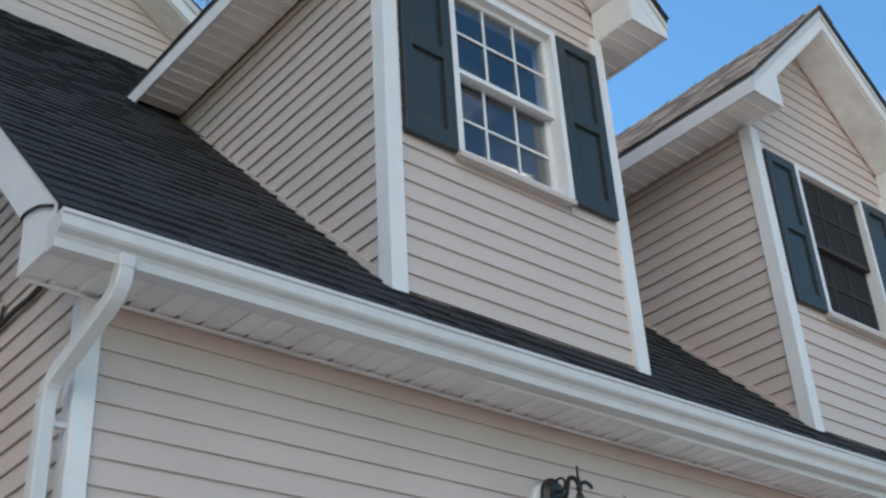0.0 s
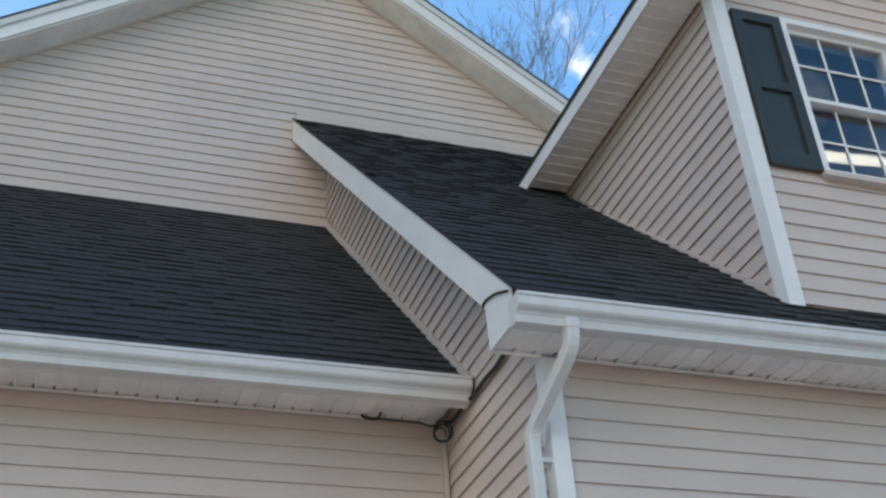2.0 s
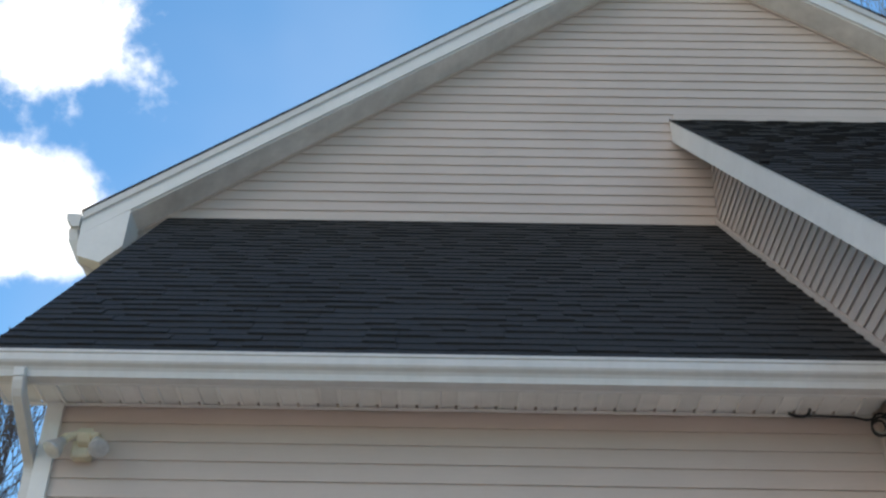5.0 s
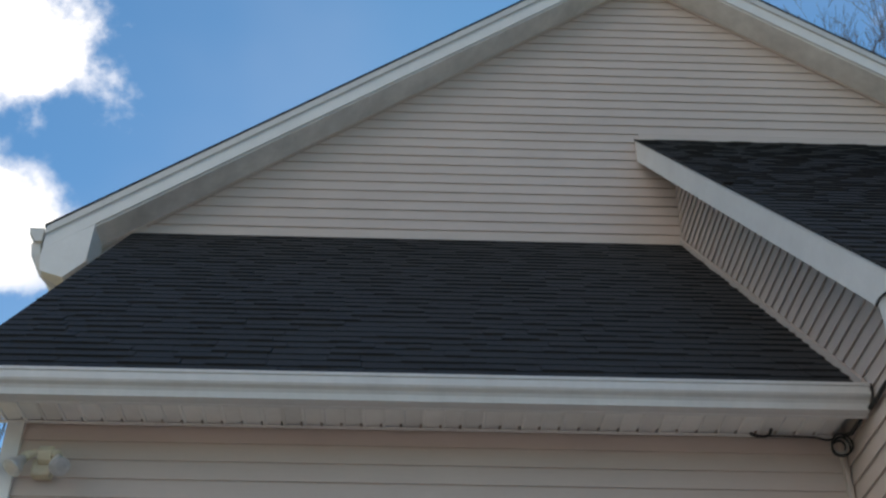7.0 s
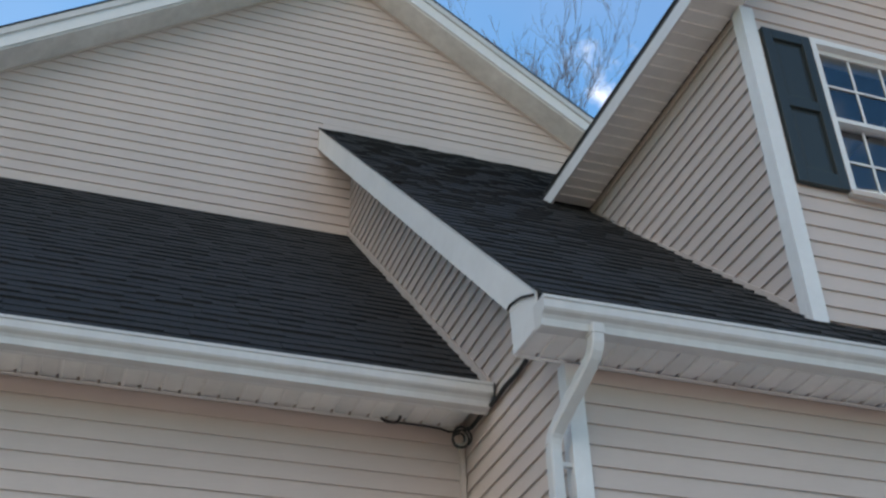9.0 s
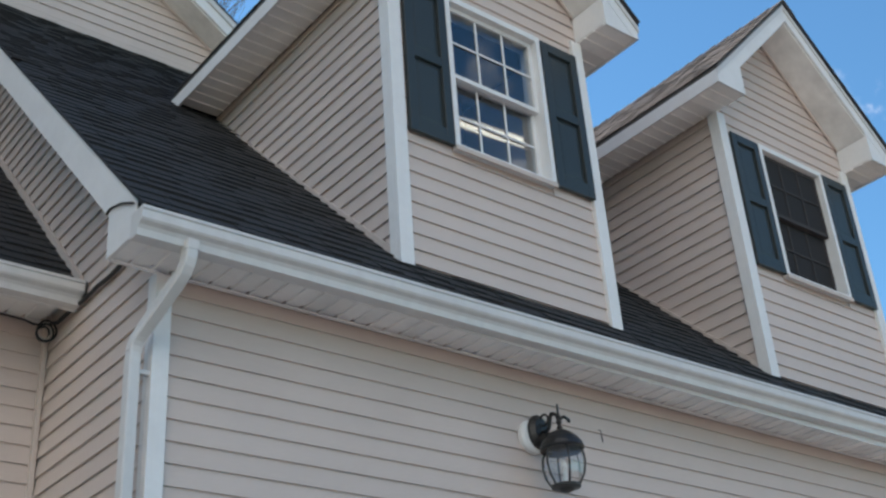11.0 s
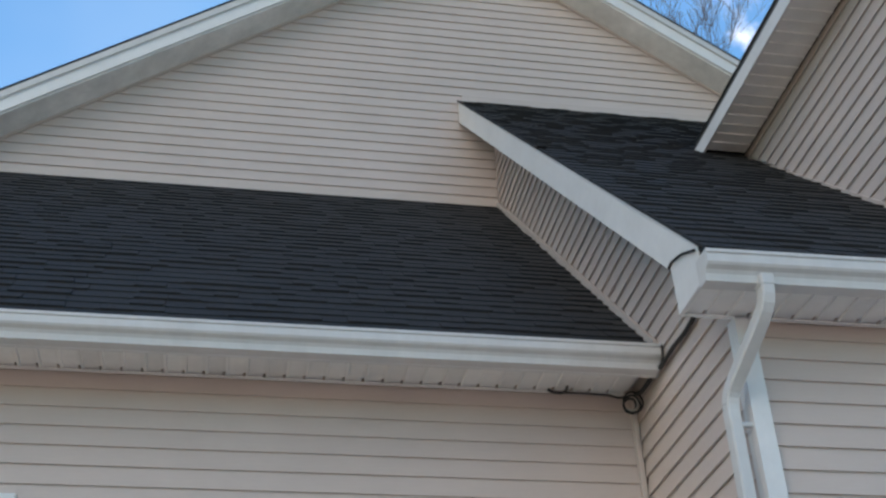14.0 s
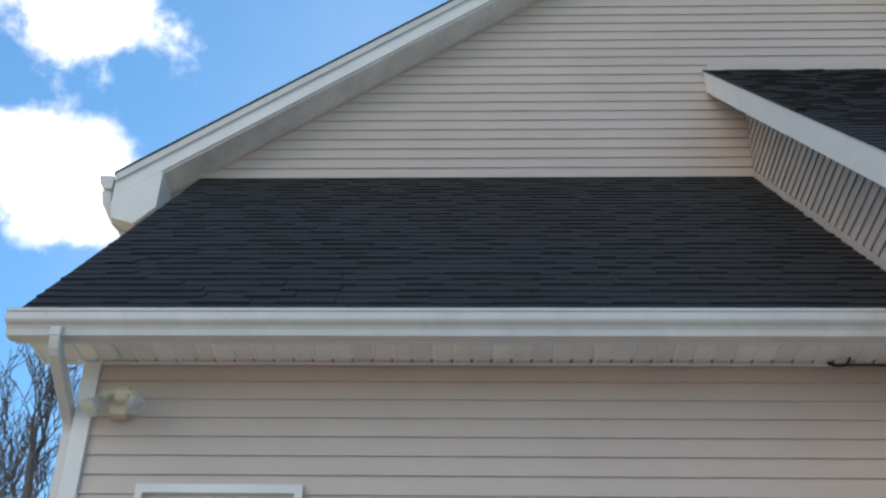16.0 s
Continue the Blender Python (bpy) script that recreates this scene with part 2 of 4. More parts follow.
def slab_slant(poly, x0, x1, y0, y1, lean, both=False):
    """slab_yz whose x0 face (and x1 face, if both) moves by lean from y1 down to y0."""
    def off(y):
        return lean * max(0.0, min(1.0, (y1 - y) / (y1 - y0)))
    return prism(bmesh.new(), [(x0 + off(y), y, z) for y, z in poly], [(x1 + (off(y) if both else 0), y, z) for y, z in poly])


def slab_xy(poly, z0, z1, bm=None):
    return prism(bm or bmesh.new(), [(x, y, z0) for x, y in poly], [(x, y, z1) for x, y in poly])


def tube(bm, points, radius, sides=8, closed=False, radii=None, flat=None):
    """A pipe along points; radii gives each point its own radius, flat=(half width, half depth) a box section."""
    pts = [Vector(p) for p in points]
    n = len(pts)
    rings = []
    side = None
    for i, p in enumerate(pts):
        if closed:
            t = pts[(i + 1) % n] - pts[i - 1]
        else:
            t = pts[min(i + 1, n - 1)] - pts[max(i - 1, 0)]
        t.normalize()
        if side is None:
            side = t.cross(Vector((0, 0, 1)) if abs(t.z) < 0.9 else Vector((1, 0, 0)))
        side = side - t * side.dot(t)
        side.normalize()
        up = t.cross(side)
        r = radii[i] if radii else radius
        if flat:
            ring = [p + side * (a * flat[0]) + up * (b * flat[1]) for a, b in ((-1, -.8), (-.8, -1), (.8, -1), (1, -.8), (1, .8), (.8, 1), (-.8, 1), (-1, .8))]
        else:
            ring = [p + (side * math.cos(a) + up * math.sin(a)) * r for a in (2 * math.pi * k / sides for k in range(sides))]
        rings.append([bm.verts.new(v) for v in ring])
    m = len(rings[0])
    for i in range(n if closed else n - 1):
        a, b = rings[i], rings[(i + 1) % n]
        for k in range(m):
            bm.faces.new((a[k], a[(k + 1) % m], b[(k + 1) % m], b[k]))
    if not closed:
        bm.faces.new(rings[0][::-1])
        bm.faces.new(rings[-1])
    return bm


def lathe(bm, profile, centre, sides=20):
    """A turned body: profile of (radius, height) from bottom to top."""
    cx, cy, cz = centre
    rings = [[bm.verts.new((cx + r * math.cos(2 * math.pi * k / sides), cy + r * math.sin(2 * math.pi * k / sides), cz + h)) for k in range(sides)]
             for r, h in profile]
    for a, b in zip(rings, rings[1:]):
        for k in range(sides):
            bm.faces.new((a[k], a[(k + 1) % sides], b[(k + 1) % sides], b[k]))
    bm.faces.new(rings[0][::-1])
    bm.faces.new(rings[-1])
    return bm


LAP = 0.1016
PROUD = 0.015


def plank(parent, face, plane, z0, low, high, tall=LAP):
    """One siding course. face: '-y', '-x' or '+x'; low and high: its two ends at the bottom and at the top edge."""
    (a0, b0), (a1, b1) = low, high
    if b0 - a0 < 0.015 and b1 - a1 < 0.015:
        return None
    b0, b1 = max(b0, a0 + 0.002), max(b1, a1 + 0.002)
    top = z0 + tall + (0.004 if tall == LAP else 0)
    section = ((0.0, z0, 0), (PROUD - 0.002, top, 1), (PROUD - 0.0004, top, 1), (0.0125 if face == "-y" else 0.0065, z0, 0))

    def spot(u, d, z):
        return {"-y": (u, plane + d, z), "-x": (plane + d, u, z), "+x": (plane - d, u, z)}[face]

    bm = prism(bmesh.new(), [spot((a0, a1)[k], d, z) for d, z, k in section], [spot((b0, b1)[k], d, z) for d, z, k in section])
    return part("siding_plank", bm, VINYL, parent)


def courses(parent, face, plane, phase, bottom, top, span, gaps=()):
    """Siding from bottom to top, whose lap lines pass through phase; span(z) gives the two ends; gaps: (u0, u1, z0, z1) openings."""
    n = math.floor((bottom - phase) / LAP)
    while phase + n * LAP < top - 0.01:
        z = phase + n * LAP
        n += 1
        z0, z1 = max(z, bottom), min(z + LAP, top)
        if z1 - z0 < 0.012:
            continue
        low, high = span(z0), span(z1)
        pieces = [(low, high)]
        for u0, u1, g0, g1 in gaps:
            if z1 > g0 + 0.01 and z0 < g1 - 0.01:
                cut = []
                for (a0, b0), (a1, b1) in pieces:
                    if z0 < g0 - 0.012:
                        plank(parent, face, plane, z0, (max(a0, u0), min(b0, u1)), (max(a1, u0), min(b1, u1)), g0 - z0)
                    if z1 > g1 + 0.012:
                        plank(parent, face, plane, g1, (max(a0, u0), min(b0, u1)), (max(a1, u0), min(b1, u1)), z1 - g1)
                    cut += [((a0, min(b0, u0)), (a1, min(b1, u0))), ((max(a0, u1), b0), (max(a1, u1), b1))]
                pieces = cut
        for lo, hi in pieces:
            if lo[1] - lo[0] > 0.01 or hi[1] - hi[0] > 0.01:
                plank(parent, face, plane, z0, lo, hi, LAP if z1 - z0 > LAP - 0.002 else z1 - z0)


# ---- the plan ----
YB, YA, YC, YD = 0.425, 1.775, 4.364, 0.32      # fronts: right wing, left wing, gable, dormers
XS = 0.30                                       # side wall of the right wing
ROOF_A = 3.038                                  # left wing roof: z = y + this
SOFFIT_B, SOFFIT_A = 4.035, 4.325
EAVE_B, PITCH_B = 4.098, 1.021                  # right wing roof: z = EAVE_B + PITCH_B * y
XE = 9.4                                        # far end of the right wing
PEAK_X, PEAK_Z, PITCH = 0.205, 10.79, 0.697     # gable roof


def gable_z(x):
    return PEAK_Z - PITCH * abs(x - PEAK_X)


def roof_b_z(y):
    return EAVE_B + PITCH_B * y


def roof_b_y(z):
    return (z - EAVE_B) / PITCH_B


# ground
bm = bmesh.new()
for ring in ([(-1500, -1500), (1500, -1500), (1500, 1500), (-1500, 1500)],):
    slab_xy(ring, -0.5, 0.0, bm)
tagged(mesh_object("ground", bm, LAWN), "dry lawn round the house", "lawn", kind="structure")
# Out of view: laid wide and warm so its bounce lights soffits and walls.
tagged(mesh_object("driveway", bar(-9, 14, -34, 0.2, -0.2, 0.02), PAVING), "unseen pale concrete drive, laid to bounce light at the house", "driveway", kind="structure")

# left wing front wall
WA = (-3.605, -2.80, 2.35, 3.645)
wall_a = bmesh.new()
block(wall_a, -3.972, WA[0], YA + PROUD, YA + 0.16, 0, 4.40)
block(wall_a, WA[1], XS + 0.1, YA + PROUD, YA + 0.16, 0, 4.40)
block(wall_a, WA[0], WA[1], YA + PROUD, YA + 0.16, 0, WA[2])
block(wall_a, WA[0], WA[1], YA + PROUD, YA + 0.16, WA[3], 4.40)
wall_a = tagged(mesh_object("wall_left_wing", wall_a, VINYL_TRIM), "beige vinyl clapboard front wall of the left wing", "wall", kind="structure")
courses(wall_a, "-y", YA, 4.128, 0.35, SOFFIT_A - 0.002, lambda z: (-3.905, XS - 0.03), [(WA[0] - 0.005, WA[1] + 0.005, WA[2] - 0.02, WA[3] + 0.012)])
bm = block(bmesh.new(), -3.972, -3.82, YA + 0.17, YC, 0, 4.40)
tagged(mesh_object("wall_left_end", bm, VINYL_TRIM), "beige end wall of the left wing", "wall", kind="structure")
bm = block(bmesh.new(), -3.988, -3.902, YA - 0.018, YA + 0.012, 0.3, SOFFIT_A - 0.003)
block(bm, -3.991, -3.973, YA + 0.0125, YA + 0.10, 0.3, SOFFIT_A - 0.003)
tagged(mesh_object("trim_left_corner", bm, WHITE), "white vinyl corner post of the left wing", "trim", kind="structure")
tagged(mesh_object("trim_inner_corner", bar(XS - 0.03, XS - 0.002, YA - 0.022, YA + 0.012, 0.3, SOFFIT_A - 0.003, 0.003), VINYL_TRIM),
       "beige inside corner post between the wings", "trim", kind="structure")

# right wing front and side walls
wall_b = tagged(mesh_object("wall_right_wing", bar(XS + PROUD, XE, YB + PROUD, YB + 0.16, 0, 4.2), VINYL_TRIM),
                "beige vinyl clapboard front wall of the right wing", "wall", kind="structure")
courses(wall_b, "-y", YB, 3.749, 0.35, SOFFIT_B - 0.002, lambda z: (XS + 0.06, XE))
bm = slab_yz([(YB + 0.17, 0), (YB + 0.17, YB + 3.99), (YC, roof_b_z(YC) - 0.255), (YC, 0)], XS + PROUD, XS + 0.15)
wall_s = tagged(mesh_object("wall_side", bm, VINYL_TRIM), "beige vinyl clapboard side wall of the right wing", "wall", kind="structure")
courses(wall_s, "-x", XS, 3.749, 0.35, roof_b_z(YC) - 0.27,
        lambda z: (max(YB + 0.055, roof_b_y(z + 0.25)), YA if z < 4.34 else min(YC, z - ROOF_A)))
bm = block(bmesh.new(), XS - 0.02, XS + 0.062, YB - 0.022, YB + 0.012, 0.3, SOFFIT_B - 0.003)
block(bm, XS - 0.0205, XS + 0.012, YB + 0.0125, YB + 0.06, 0.3, SOFFIT_B - 0.003)
tagged(mesh_object("trim_right_corner", bm, WHITE), "white vinyl corner post of the right wing", "trim", kind="structure")

# gable wall
gable = [(-4.6, 5.0), (5.0, 5.0), (5.0, gable_z(5.0) - 0.24), (PEAK_X, PEAK_Z - 0.24), (-4.6, gable_z(-4.6) - 0.24)]
wall_c = tagged(mesh_object("wall_gable", slab_xz(gable, YC + PROUD, YC + 0.16), VINYL_TRIM), "beige vinyl clapboard gable wall above the roofs", "wall",
                kind="structure")


def gable_span(z):
    reach = (PEAK_Z - 0.245 - z) / PITCH
    return max(-4.6, PEAK_X - reach), min(5.0, PEAK_X + reach)


courses(wall_c, "-y", YC, 7.496, YC + ROOF_A + 0.01, PEAK_Z - 0.255, gable_span)
for side in (-1, 1):
    a, b = (PEAK_X, PEAK_Z - 0.236), (PEAK_X + side * 4.75, PEAK_Z - 0.236 - PITCH * 4.75)
    bm = slab_xz([a, b, (b[0], b[1] - 0.026), (a[0], a[1] - 0.026)], YC - 0.012, YC - 0.001)
    tagged(mesh_object("trim_rake_channel", bm, VINYL_TRIM), "beige vinyl channel under the gable rake", "trim", kind="structure")
for x0, x1, base in ((-4.45, XS - 0.004, YC + ROOF_A), (0.03, 5.0, roof_b_z(YC))):
    bm = bar(x0, x1, YC - 0.016, YC - 0.0015, base - 0.02, base + 0.045)
    tagged(mesh_object("trim_wall_base", bm, VINYL_TRIM), "beige starter strip where the gable wall meets shingles", "trim", kind="structure")
bm = slab_yz([(1.34, 1.34 + ROOF_A - .02), (YC - .02, YC + ROOF_A - .04), (YC - .02, YC + ROOF_A + 0.03), (1.34, 1.34 + ROOF_A + 0.05)], XS - 0.020, XS - 0.001)
tagged(mesh_object("trim_side_base", bm, VINYL_TRIM), "beige starter strip along the sloping roof joint", "trim", kind="structure")

# plain walls that close the house behind
for name, bm, label in (
        ("wall_main_left", block(bmesh.new(), -4.75, -4.61, YC + 0.17, 12.2, 0, 7.2), "plain beige side wall of the main house"),
        ("wall_main_right", block(bmesh.new(), 5.01, 5.15, YC + 0.17, 12.2, 0, 7.2), "plain beige side wall of the main house"),
        ("wall_main_front", block(bmesh.new(), -4.75, -3.96, YC + 0.02, YC + 0.16, 0, 4.99), "plain beige lower wall beside the left wing"),
        ("wall_main_back", slab_xz([(-4.75, 0), (5.15, 0), (5.15, 7.2), (PEAK_X, PEAK_Z - 0.1), (-4.75, 7.2)], 12.21, 12.35), "plain beige back wall of the main house"),
        ("wall_right_end", slab_yz([(YB + 0.17, 0), (YC, 0), (YC, roof_b_z(YC) - 0.12), (YB + 0.17, roof_b_z(YB + 0.17) - 0.12)], XE - 0.15, XE - 0.01), "plain beige end wall of the right wing"),
        ("wall_right_back", block(bmesh.new(), 5.16, XE - 0.01, YC + 0.02, YC + 0.16, 0, roof_b_z(YC) - 0.02), "plain beige back wall of the right wing")):
    tagged(mesh_object(name, bm, VINYL_TRIM), label, "wall", kind="structure")


# ---- roofs ----
TAB = [0.13, 0.17, 0.21, 0.26, 0.31]
ROW = 0.127


def tab_mesh(width, thick):
    """One shingle tab; its top end tucks under the row above. x along the row, y up the slope, z out of the roof."""
    w, up = width - 0.003, ROW + 0.02
    bm = prism(bmesh.new(), [(0, 0, 0.001), (w, 0, 0.001), (w, up, 0.0), (0, up, 0.0)], [(0, 0, thick * 0.8 + 0.004), (w, 0, thick * 0.8 + 0.004), (w, up, 0.003), (0, up, 0.003)])
    bmesh.ops.recalc_face_normals(bm, faces=bm.faces)
    me = bpy.data.meshes.new("shingle")
    bm.to_mesh(me)
    bm.free()
    me.materials.append(SHINGLE)
    return me


TABS = {(w, k): tab_mesh(w, (0.008, 0.016)[k]) for w in TAB for k in (0, 1)}


def shingles(roof, m, length, left, right, limit, rng, mat=SHINGLE, thin=1.0, tall=ROW):
    """Rows of tabs on the slope with the frame m (x along, y up the slope); left(v), right(v): the ends at v up the slope.
    The first limit of them are pieces of their own, the rest one joined sheet."""
    verts, faces, count = [], [], 0
    v, row = 0.0, 0
    while v < length - 0.03:
        u, end = left(v), right(v)
        thick = rng.random() < 0.5
        first = True
        while u < end - 0.02:
            w = rng.choice(TAB)
            thick = not thick if rng.random() < 0.8 else thick
            if first:
                w, first = rng.choice(TAB[:3]), False
            if u + w > end:
                w = end - u
            near = min(TAB, key=lambda s: abs(s - w))
            if count < limit and abs(near - w) < 1e-6:
                ob = new("shingle", TABS[near, int(thick)])
                ob.parent = roof
                ob.matrix_basis = m @ Matrix.Translation((u, v + rng.uniform(-0.007 if row else 0.004, 0.007), rng.uniform(0, 0.003)))
                count += 1
            else:
                sag, t, k = rng.uniform(-0.007 if row else 0.004, 0.007), ((0.0064, 0.0128)[thick] + 0.004) * thin, len(verts)
                up = min(tall + 0.02, length - v)
                for a, b, c in ((0, 0, .001), (w - .003, 0, .001), (w - .003, up, 0), (0, up, 0), (0, 0, t), (w - .003, 0, t), (w - .003, up, .003), (0, up, .003)):
                    verts.append(m @ Vector((u + a, v + b + (sag if b == 0 else 0) + rng.uniform(-0.001, 0.001), c)))
                faces += [tuple(k + i for i in f) for f in ((4, 5, 6, 7), (0, 1, 5, 4), (1, 2, 6, 5), (3, 0, 4, 7), (2, 3, 7, 6))]
            u += w
        v += tall
        row += 1
    if verts:
        me = bpy.data.meshes.new("shingle_field")
        me.from_pydata(verts, [], faces)
        me.materials.append(mat)
        ob = new("shingle_field", me)
        ob.parent = roof
        tagged(ob, kind="stuff")


def slope_frame(origin, along, up):
    along, up = Vector(along).normalized(), Vector(up).normalized()
    out = along.cross(up)
    return Matrix(((along.x, up.x, out.x, origin[0]), (along.y, up.y, out.y, origin[1]), (along.z, up.z, out.z, origin[2]), (0, 0, 0, 1)))


ROOT2 = math.sqrt(2)
LEAN_A, LEAN_B = 0.075, 0.03                      # how far the eave corners stand in from the roofs' upper corners
roof_a = tagged(mesh_object("roof_left_wing", slab_slant([(1.30, 1.30 + ROOF_A - 0.012), (YC, YC + ROOF_A - 0.012), (YC, YC + ROOF_A - 0.10), (1.36, 1.30 + ROOF_A - 0.04)],
                            -4.318, XS, 1.30, YC, LEAN_A), DECK), "steep charcoal asphalt shingle roof of the left wing", "roof", kind="structure")
roof_b = tagged(mesh_object("roof_right_wing", slab_slant([(0.03, roof_b_z(0.03) - 0.012), (YC, roof_b_z(YC) - 0.012), (YC, roof_b_z(YC) - 0.10), (0.10, roof_b_z(0.03) - 0.02)],
                            0.004, XE, 0.03, YC, LEAN_B), DECK), "steep charcoal asphalt shingle roof of the right wing", "roof", kind="structure")
roof_c = bmesh.new()
for side in (-1, 1):
    e = PEAK_X + side * 5.14
    slab_xz([(PEAK_X, PEAK_Z), (e, gable_z(e)), (e, gable_z(e) + 0.022), (PEAK_X, PEAK_Z + 0.022)], YC - 0.32, 12.5, roof_c)
roof_c = tagged(mesh_object("roof_gable", roof_c, SHINGLE), "charcoal shingle roof over the gable", "roof", kind="structure")

# gable rakes: fascia in two steps, flat soffit, boxed eave ends
for side in (-1, 1):
    def leg(top, deep, reach=5.125):
        return [(PEAK_X, PEAK_Z - top), (PEAK_X + side * reach, PEAK_Z - top - PITCH * reach), (PEAK_X + side * reach, PEAK_Z - top - deep - PITCH * reach),
                (PEAK_X, PEAK_Z - top - deep)]
    rake = thing("rake_board", "white painted rake board along the gable roof edge", "trim", "gable rake boards", "structure")
    part("crown_strip", slab_xz(leg(0.002, 0.075), YC - 0.315, YC - 0.295), GUTTER, rake)
    part("fascia_board", slab_xz(leg(0.03, 0.185), YC - 0.294, YC - 0.272), WHITE, rake)
    part("rake_soffit", slab_xz(leg(0.213, 0.020, 4.8), YC - 0.2715, YC - 0.002), RAKE, rake, "plain grey-white soffit under the rake")
    x1, x0 = PEAK_X + side * 5.125, PEAK_X + side * 4.80
    box_ring = [(x1, gable_z(x1) - 0.20), (x0 - side * 0.05, gable_z(x0) - 0.185), (x0 - side * 0.04, 6.90), (x0 + side * 0.12, 6.74), (x1 - side * 0.02, 6.80), (x1, 6.90)]
    part("eave_return", slab_xz(box_ring, YC - 0.2925, YC + 0.5), WHITE, rake, "white boxed eave end")

# right wing rake on the side
rake_b = thing("rake_board", "white metal-wrapped rake board over the side wall", "trim", "side rake board", "structure")
part("fascia_board", slab_slant([(0.105, roof_b_z(0.105) - 0.015), (YC - .002, roof_b_z(YC) - 0.015), (YC - .002, roof_b_z(YC) - 0.262), (0.40, roof_b_z(0.40) - 0.265)], -0.002, 0.018, 0.06, YC, LEAN_B, True), WHITE, rake_b)
part("eave_return", slab_slant([(0.402, 4.262), (0.392, SOFFIT_B - 0.018), (0.106, SOFFIT_B - 0.018), (0.104, 4.19)], -0.001, 0.017, 0.06, YC, LEAN_B, True), WHITE, rake_b, "white panel closing the eave")
part("rake_soffit", slab_yz([(0.41, roof_b_z(0.41) - 0.265), (YC - .002, roof_b_z(YC) - 0.27), (YC - .002, roof_b_z(YC) - 0.252), (0.41, roof_b_z(0.41) - 0.247)], 0.0485, XS + 0.01), SOFFIT, rake_b)
part("drip_edge", slab_slant([(0.06, roof_b_z(0.06) + 0.004), (YC - .02, roof_b_z(YC) + 0.004 - .02), (YC - .02, roof_b_z(YC) - 0.035), (0.06, roof_b_z(0.06) - 0.015)], -0.012, -0.0025, 0.06, YC, LEAN_B, True), DECK, rake_b, "dark shingle edge")
part("lifted_shingle", bar(-0.006, 0.06, 2.07, 2.11, roof_b_z(2.09) + 0.006, roof_b_z(2.09) + 0.032, 0.004), DECK, rake_b, "curled dark shingle corner")
rake_a = thing("rake_board", "white rake board on the left wing's end", "trim", "end rake board", "structure")
part("fascia_board", slab_slant([(1.40, 1.40 + ROOF_A - 0.02), (YC, YC + ROOF_A - 0.02), (YC, YC + ROOF_A - 0.2), (1.40, 1.40 + ROOF_A - 0.16)], -4.316, -4.299, 1.30, YC, LEAN_A, True), WHITE, rake_a)
part("rake_soffit", slab_slant([(1.41, 1.41 + ROOF_A - 0.17), (YC, YC + ROOF_A - 0.2), (YC, YC + ROOF_A - 0.18), (1.41, 1.41 + ROOF_A - 0.15)], -4.2985, -3.975, 1.30, YC, LEAN_A), SOFFIT, rake_a)


# ---- soffits ----
def soffit(name, x0, x1, y0, y1, z, label):
    """Ribbed vinyl soffit: one panel for every rib, with a raised edge bead and a vent slot."""
    base = tagged(mesh_object(name, bar(x0, x1, y0, y1, z + 0.05, z + 0.06), SOFFIT), label, "soffit", kind="structure")
    w = 0.1016
    bm = bmesh.new()
    ring = [(0.002, 0.0), (0.014, 0.0), (0.018, 0.009), (w - 0.012, 0.009), (w - 0.008, 0.0095), (w, 0.0095), (w, 0.014), (0.002, 0.014)]
    bead, groove = ring[:4] + [(w - 0.012, 0.014), (0.002, 0.014)], [(w - 0.012, 0.0095), (w + 0.002, 0.0095), (w + 0.002, 0.014), (w - 0.012, 0.014)]
    prism(bm, [(x, 0, d) for x, d in bead], [(x, y1 - y0, d) for x, d in bead])
    prism(bm, [(x, 0, d) for x, d in groove], [(x, y1 - y0 - 0.040, d) for x, d in groove])
    bmesh.ops.recalc_face_normals(bm, faces=bm.faces)
    me = bpy.data.meshes.new("soffit_panel")
    bm.to_mesh(me)
    bm.free()
    me.materials.append(SOFFIT)
    vented = me.copy()
    vented.materials[0] = VENTED
    for i in range(int((x1 - x0) / w)):
        ob = new("soffit_panel", vented if i % 3 == 1 else me)
        ob.parent = base
        ob.location = (x0 + i * w, y0, z)
    bm = bar(x0, x1, y1 - 0.022, y1 - 0.002, z - 0.008, z - 0.0005)
    part("edge_channel", bm, SOFFIT, base)
    return base


soffit("soffit_left_wing", -4.215, XS - 0.002, 1.412, YA, SOFFIT_A, "ribbed white vinyl soffit under the left eave")
soffit("soffit_right_wing", 0.05, XE, 0.125, YB, SOFFIT_B, "ribbed white vinyl soffit under the right eave")
tagged(mesh_object("fascia_left_wing", bar(-4.215, XS - 0.002, 1.388, 1.41, 4.246, 4.375), WHITE), "white fascia behind the left gutter", "trim", kind="structure")
tagged(mesh_object("fascia_right_wing", bar(0.052, XE, 0.122, 0.1245, 3.99, 4.19), WHITE), "white fascia behind the right gutter", "trim", kind="structure")


# ---- gutters and downspouts ----
K_STYLE = [(0.120, 0.0), (0.054, 0.0), (0.052, 0.010), (0.047, 0.030), (0.036, 0.045), (0.016, 0.056), (0.008, 0.066), (0.008, 0.104), (0.0, 0.108),
           (0.0, 0.122), (0.006, 0.126), (0.014, 0.122), (0.014, 0.116), (0.011, 0.112), (0.012, 0.070), (0.038, 0.050), (0.051, 0.034), (0.057, 0.006),
           (0.117, 0.006), (0.117, 0.118), (0.120, 0.118)]


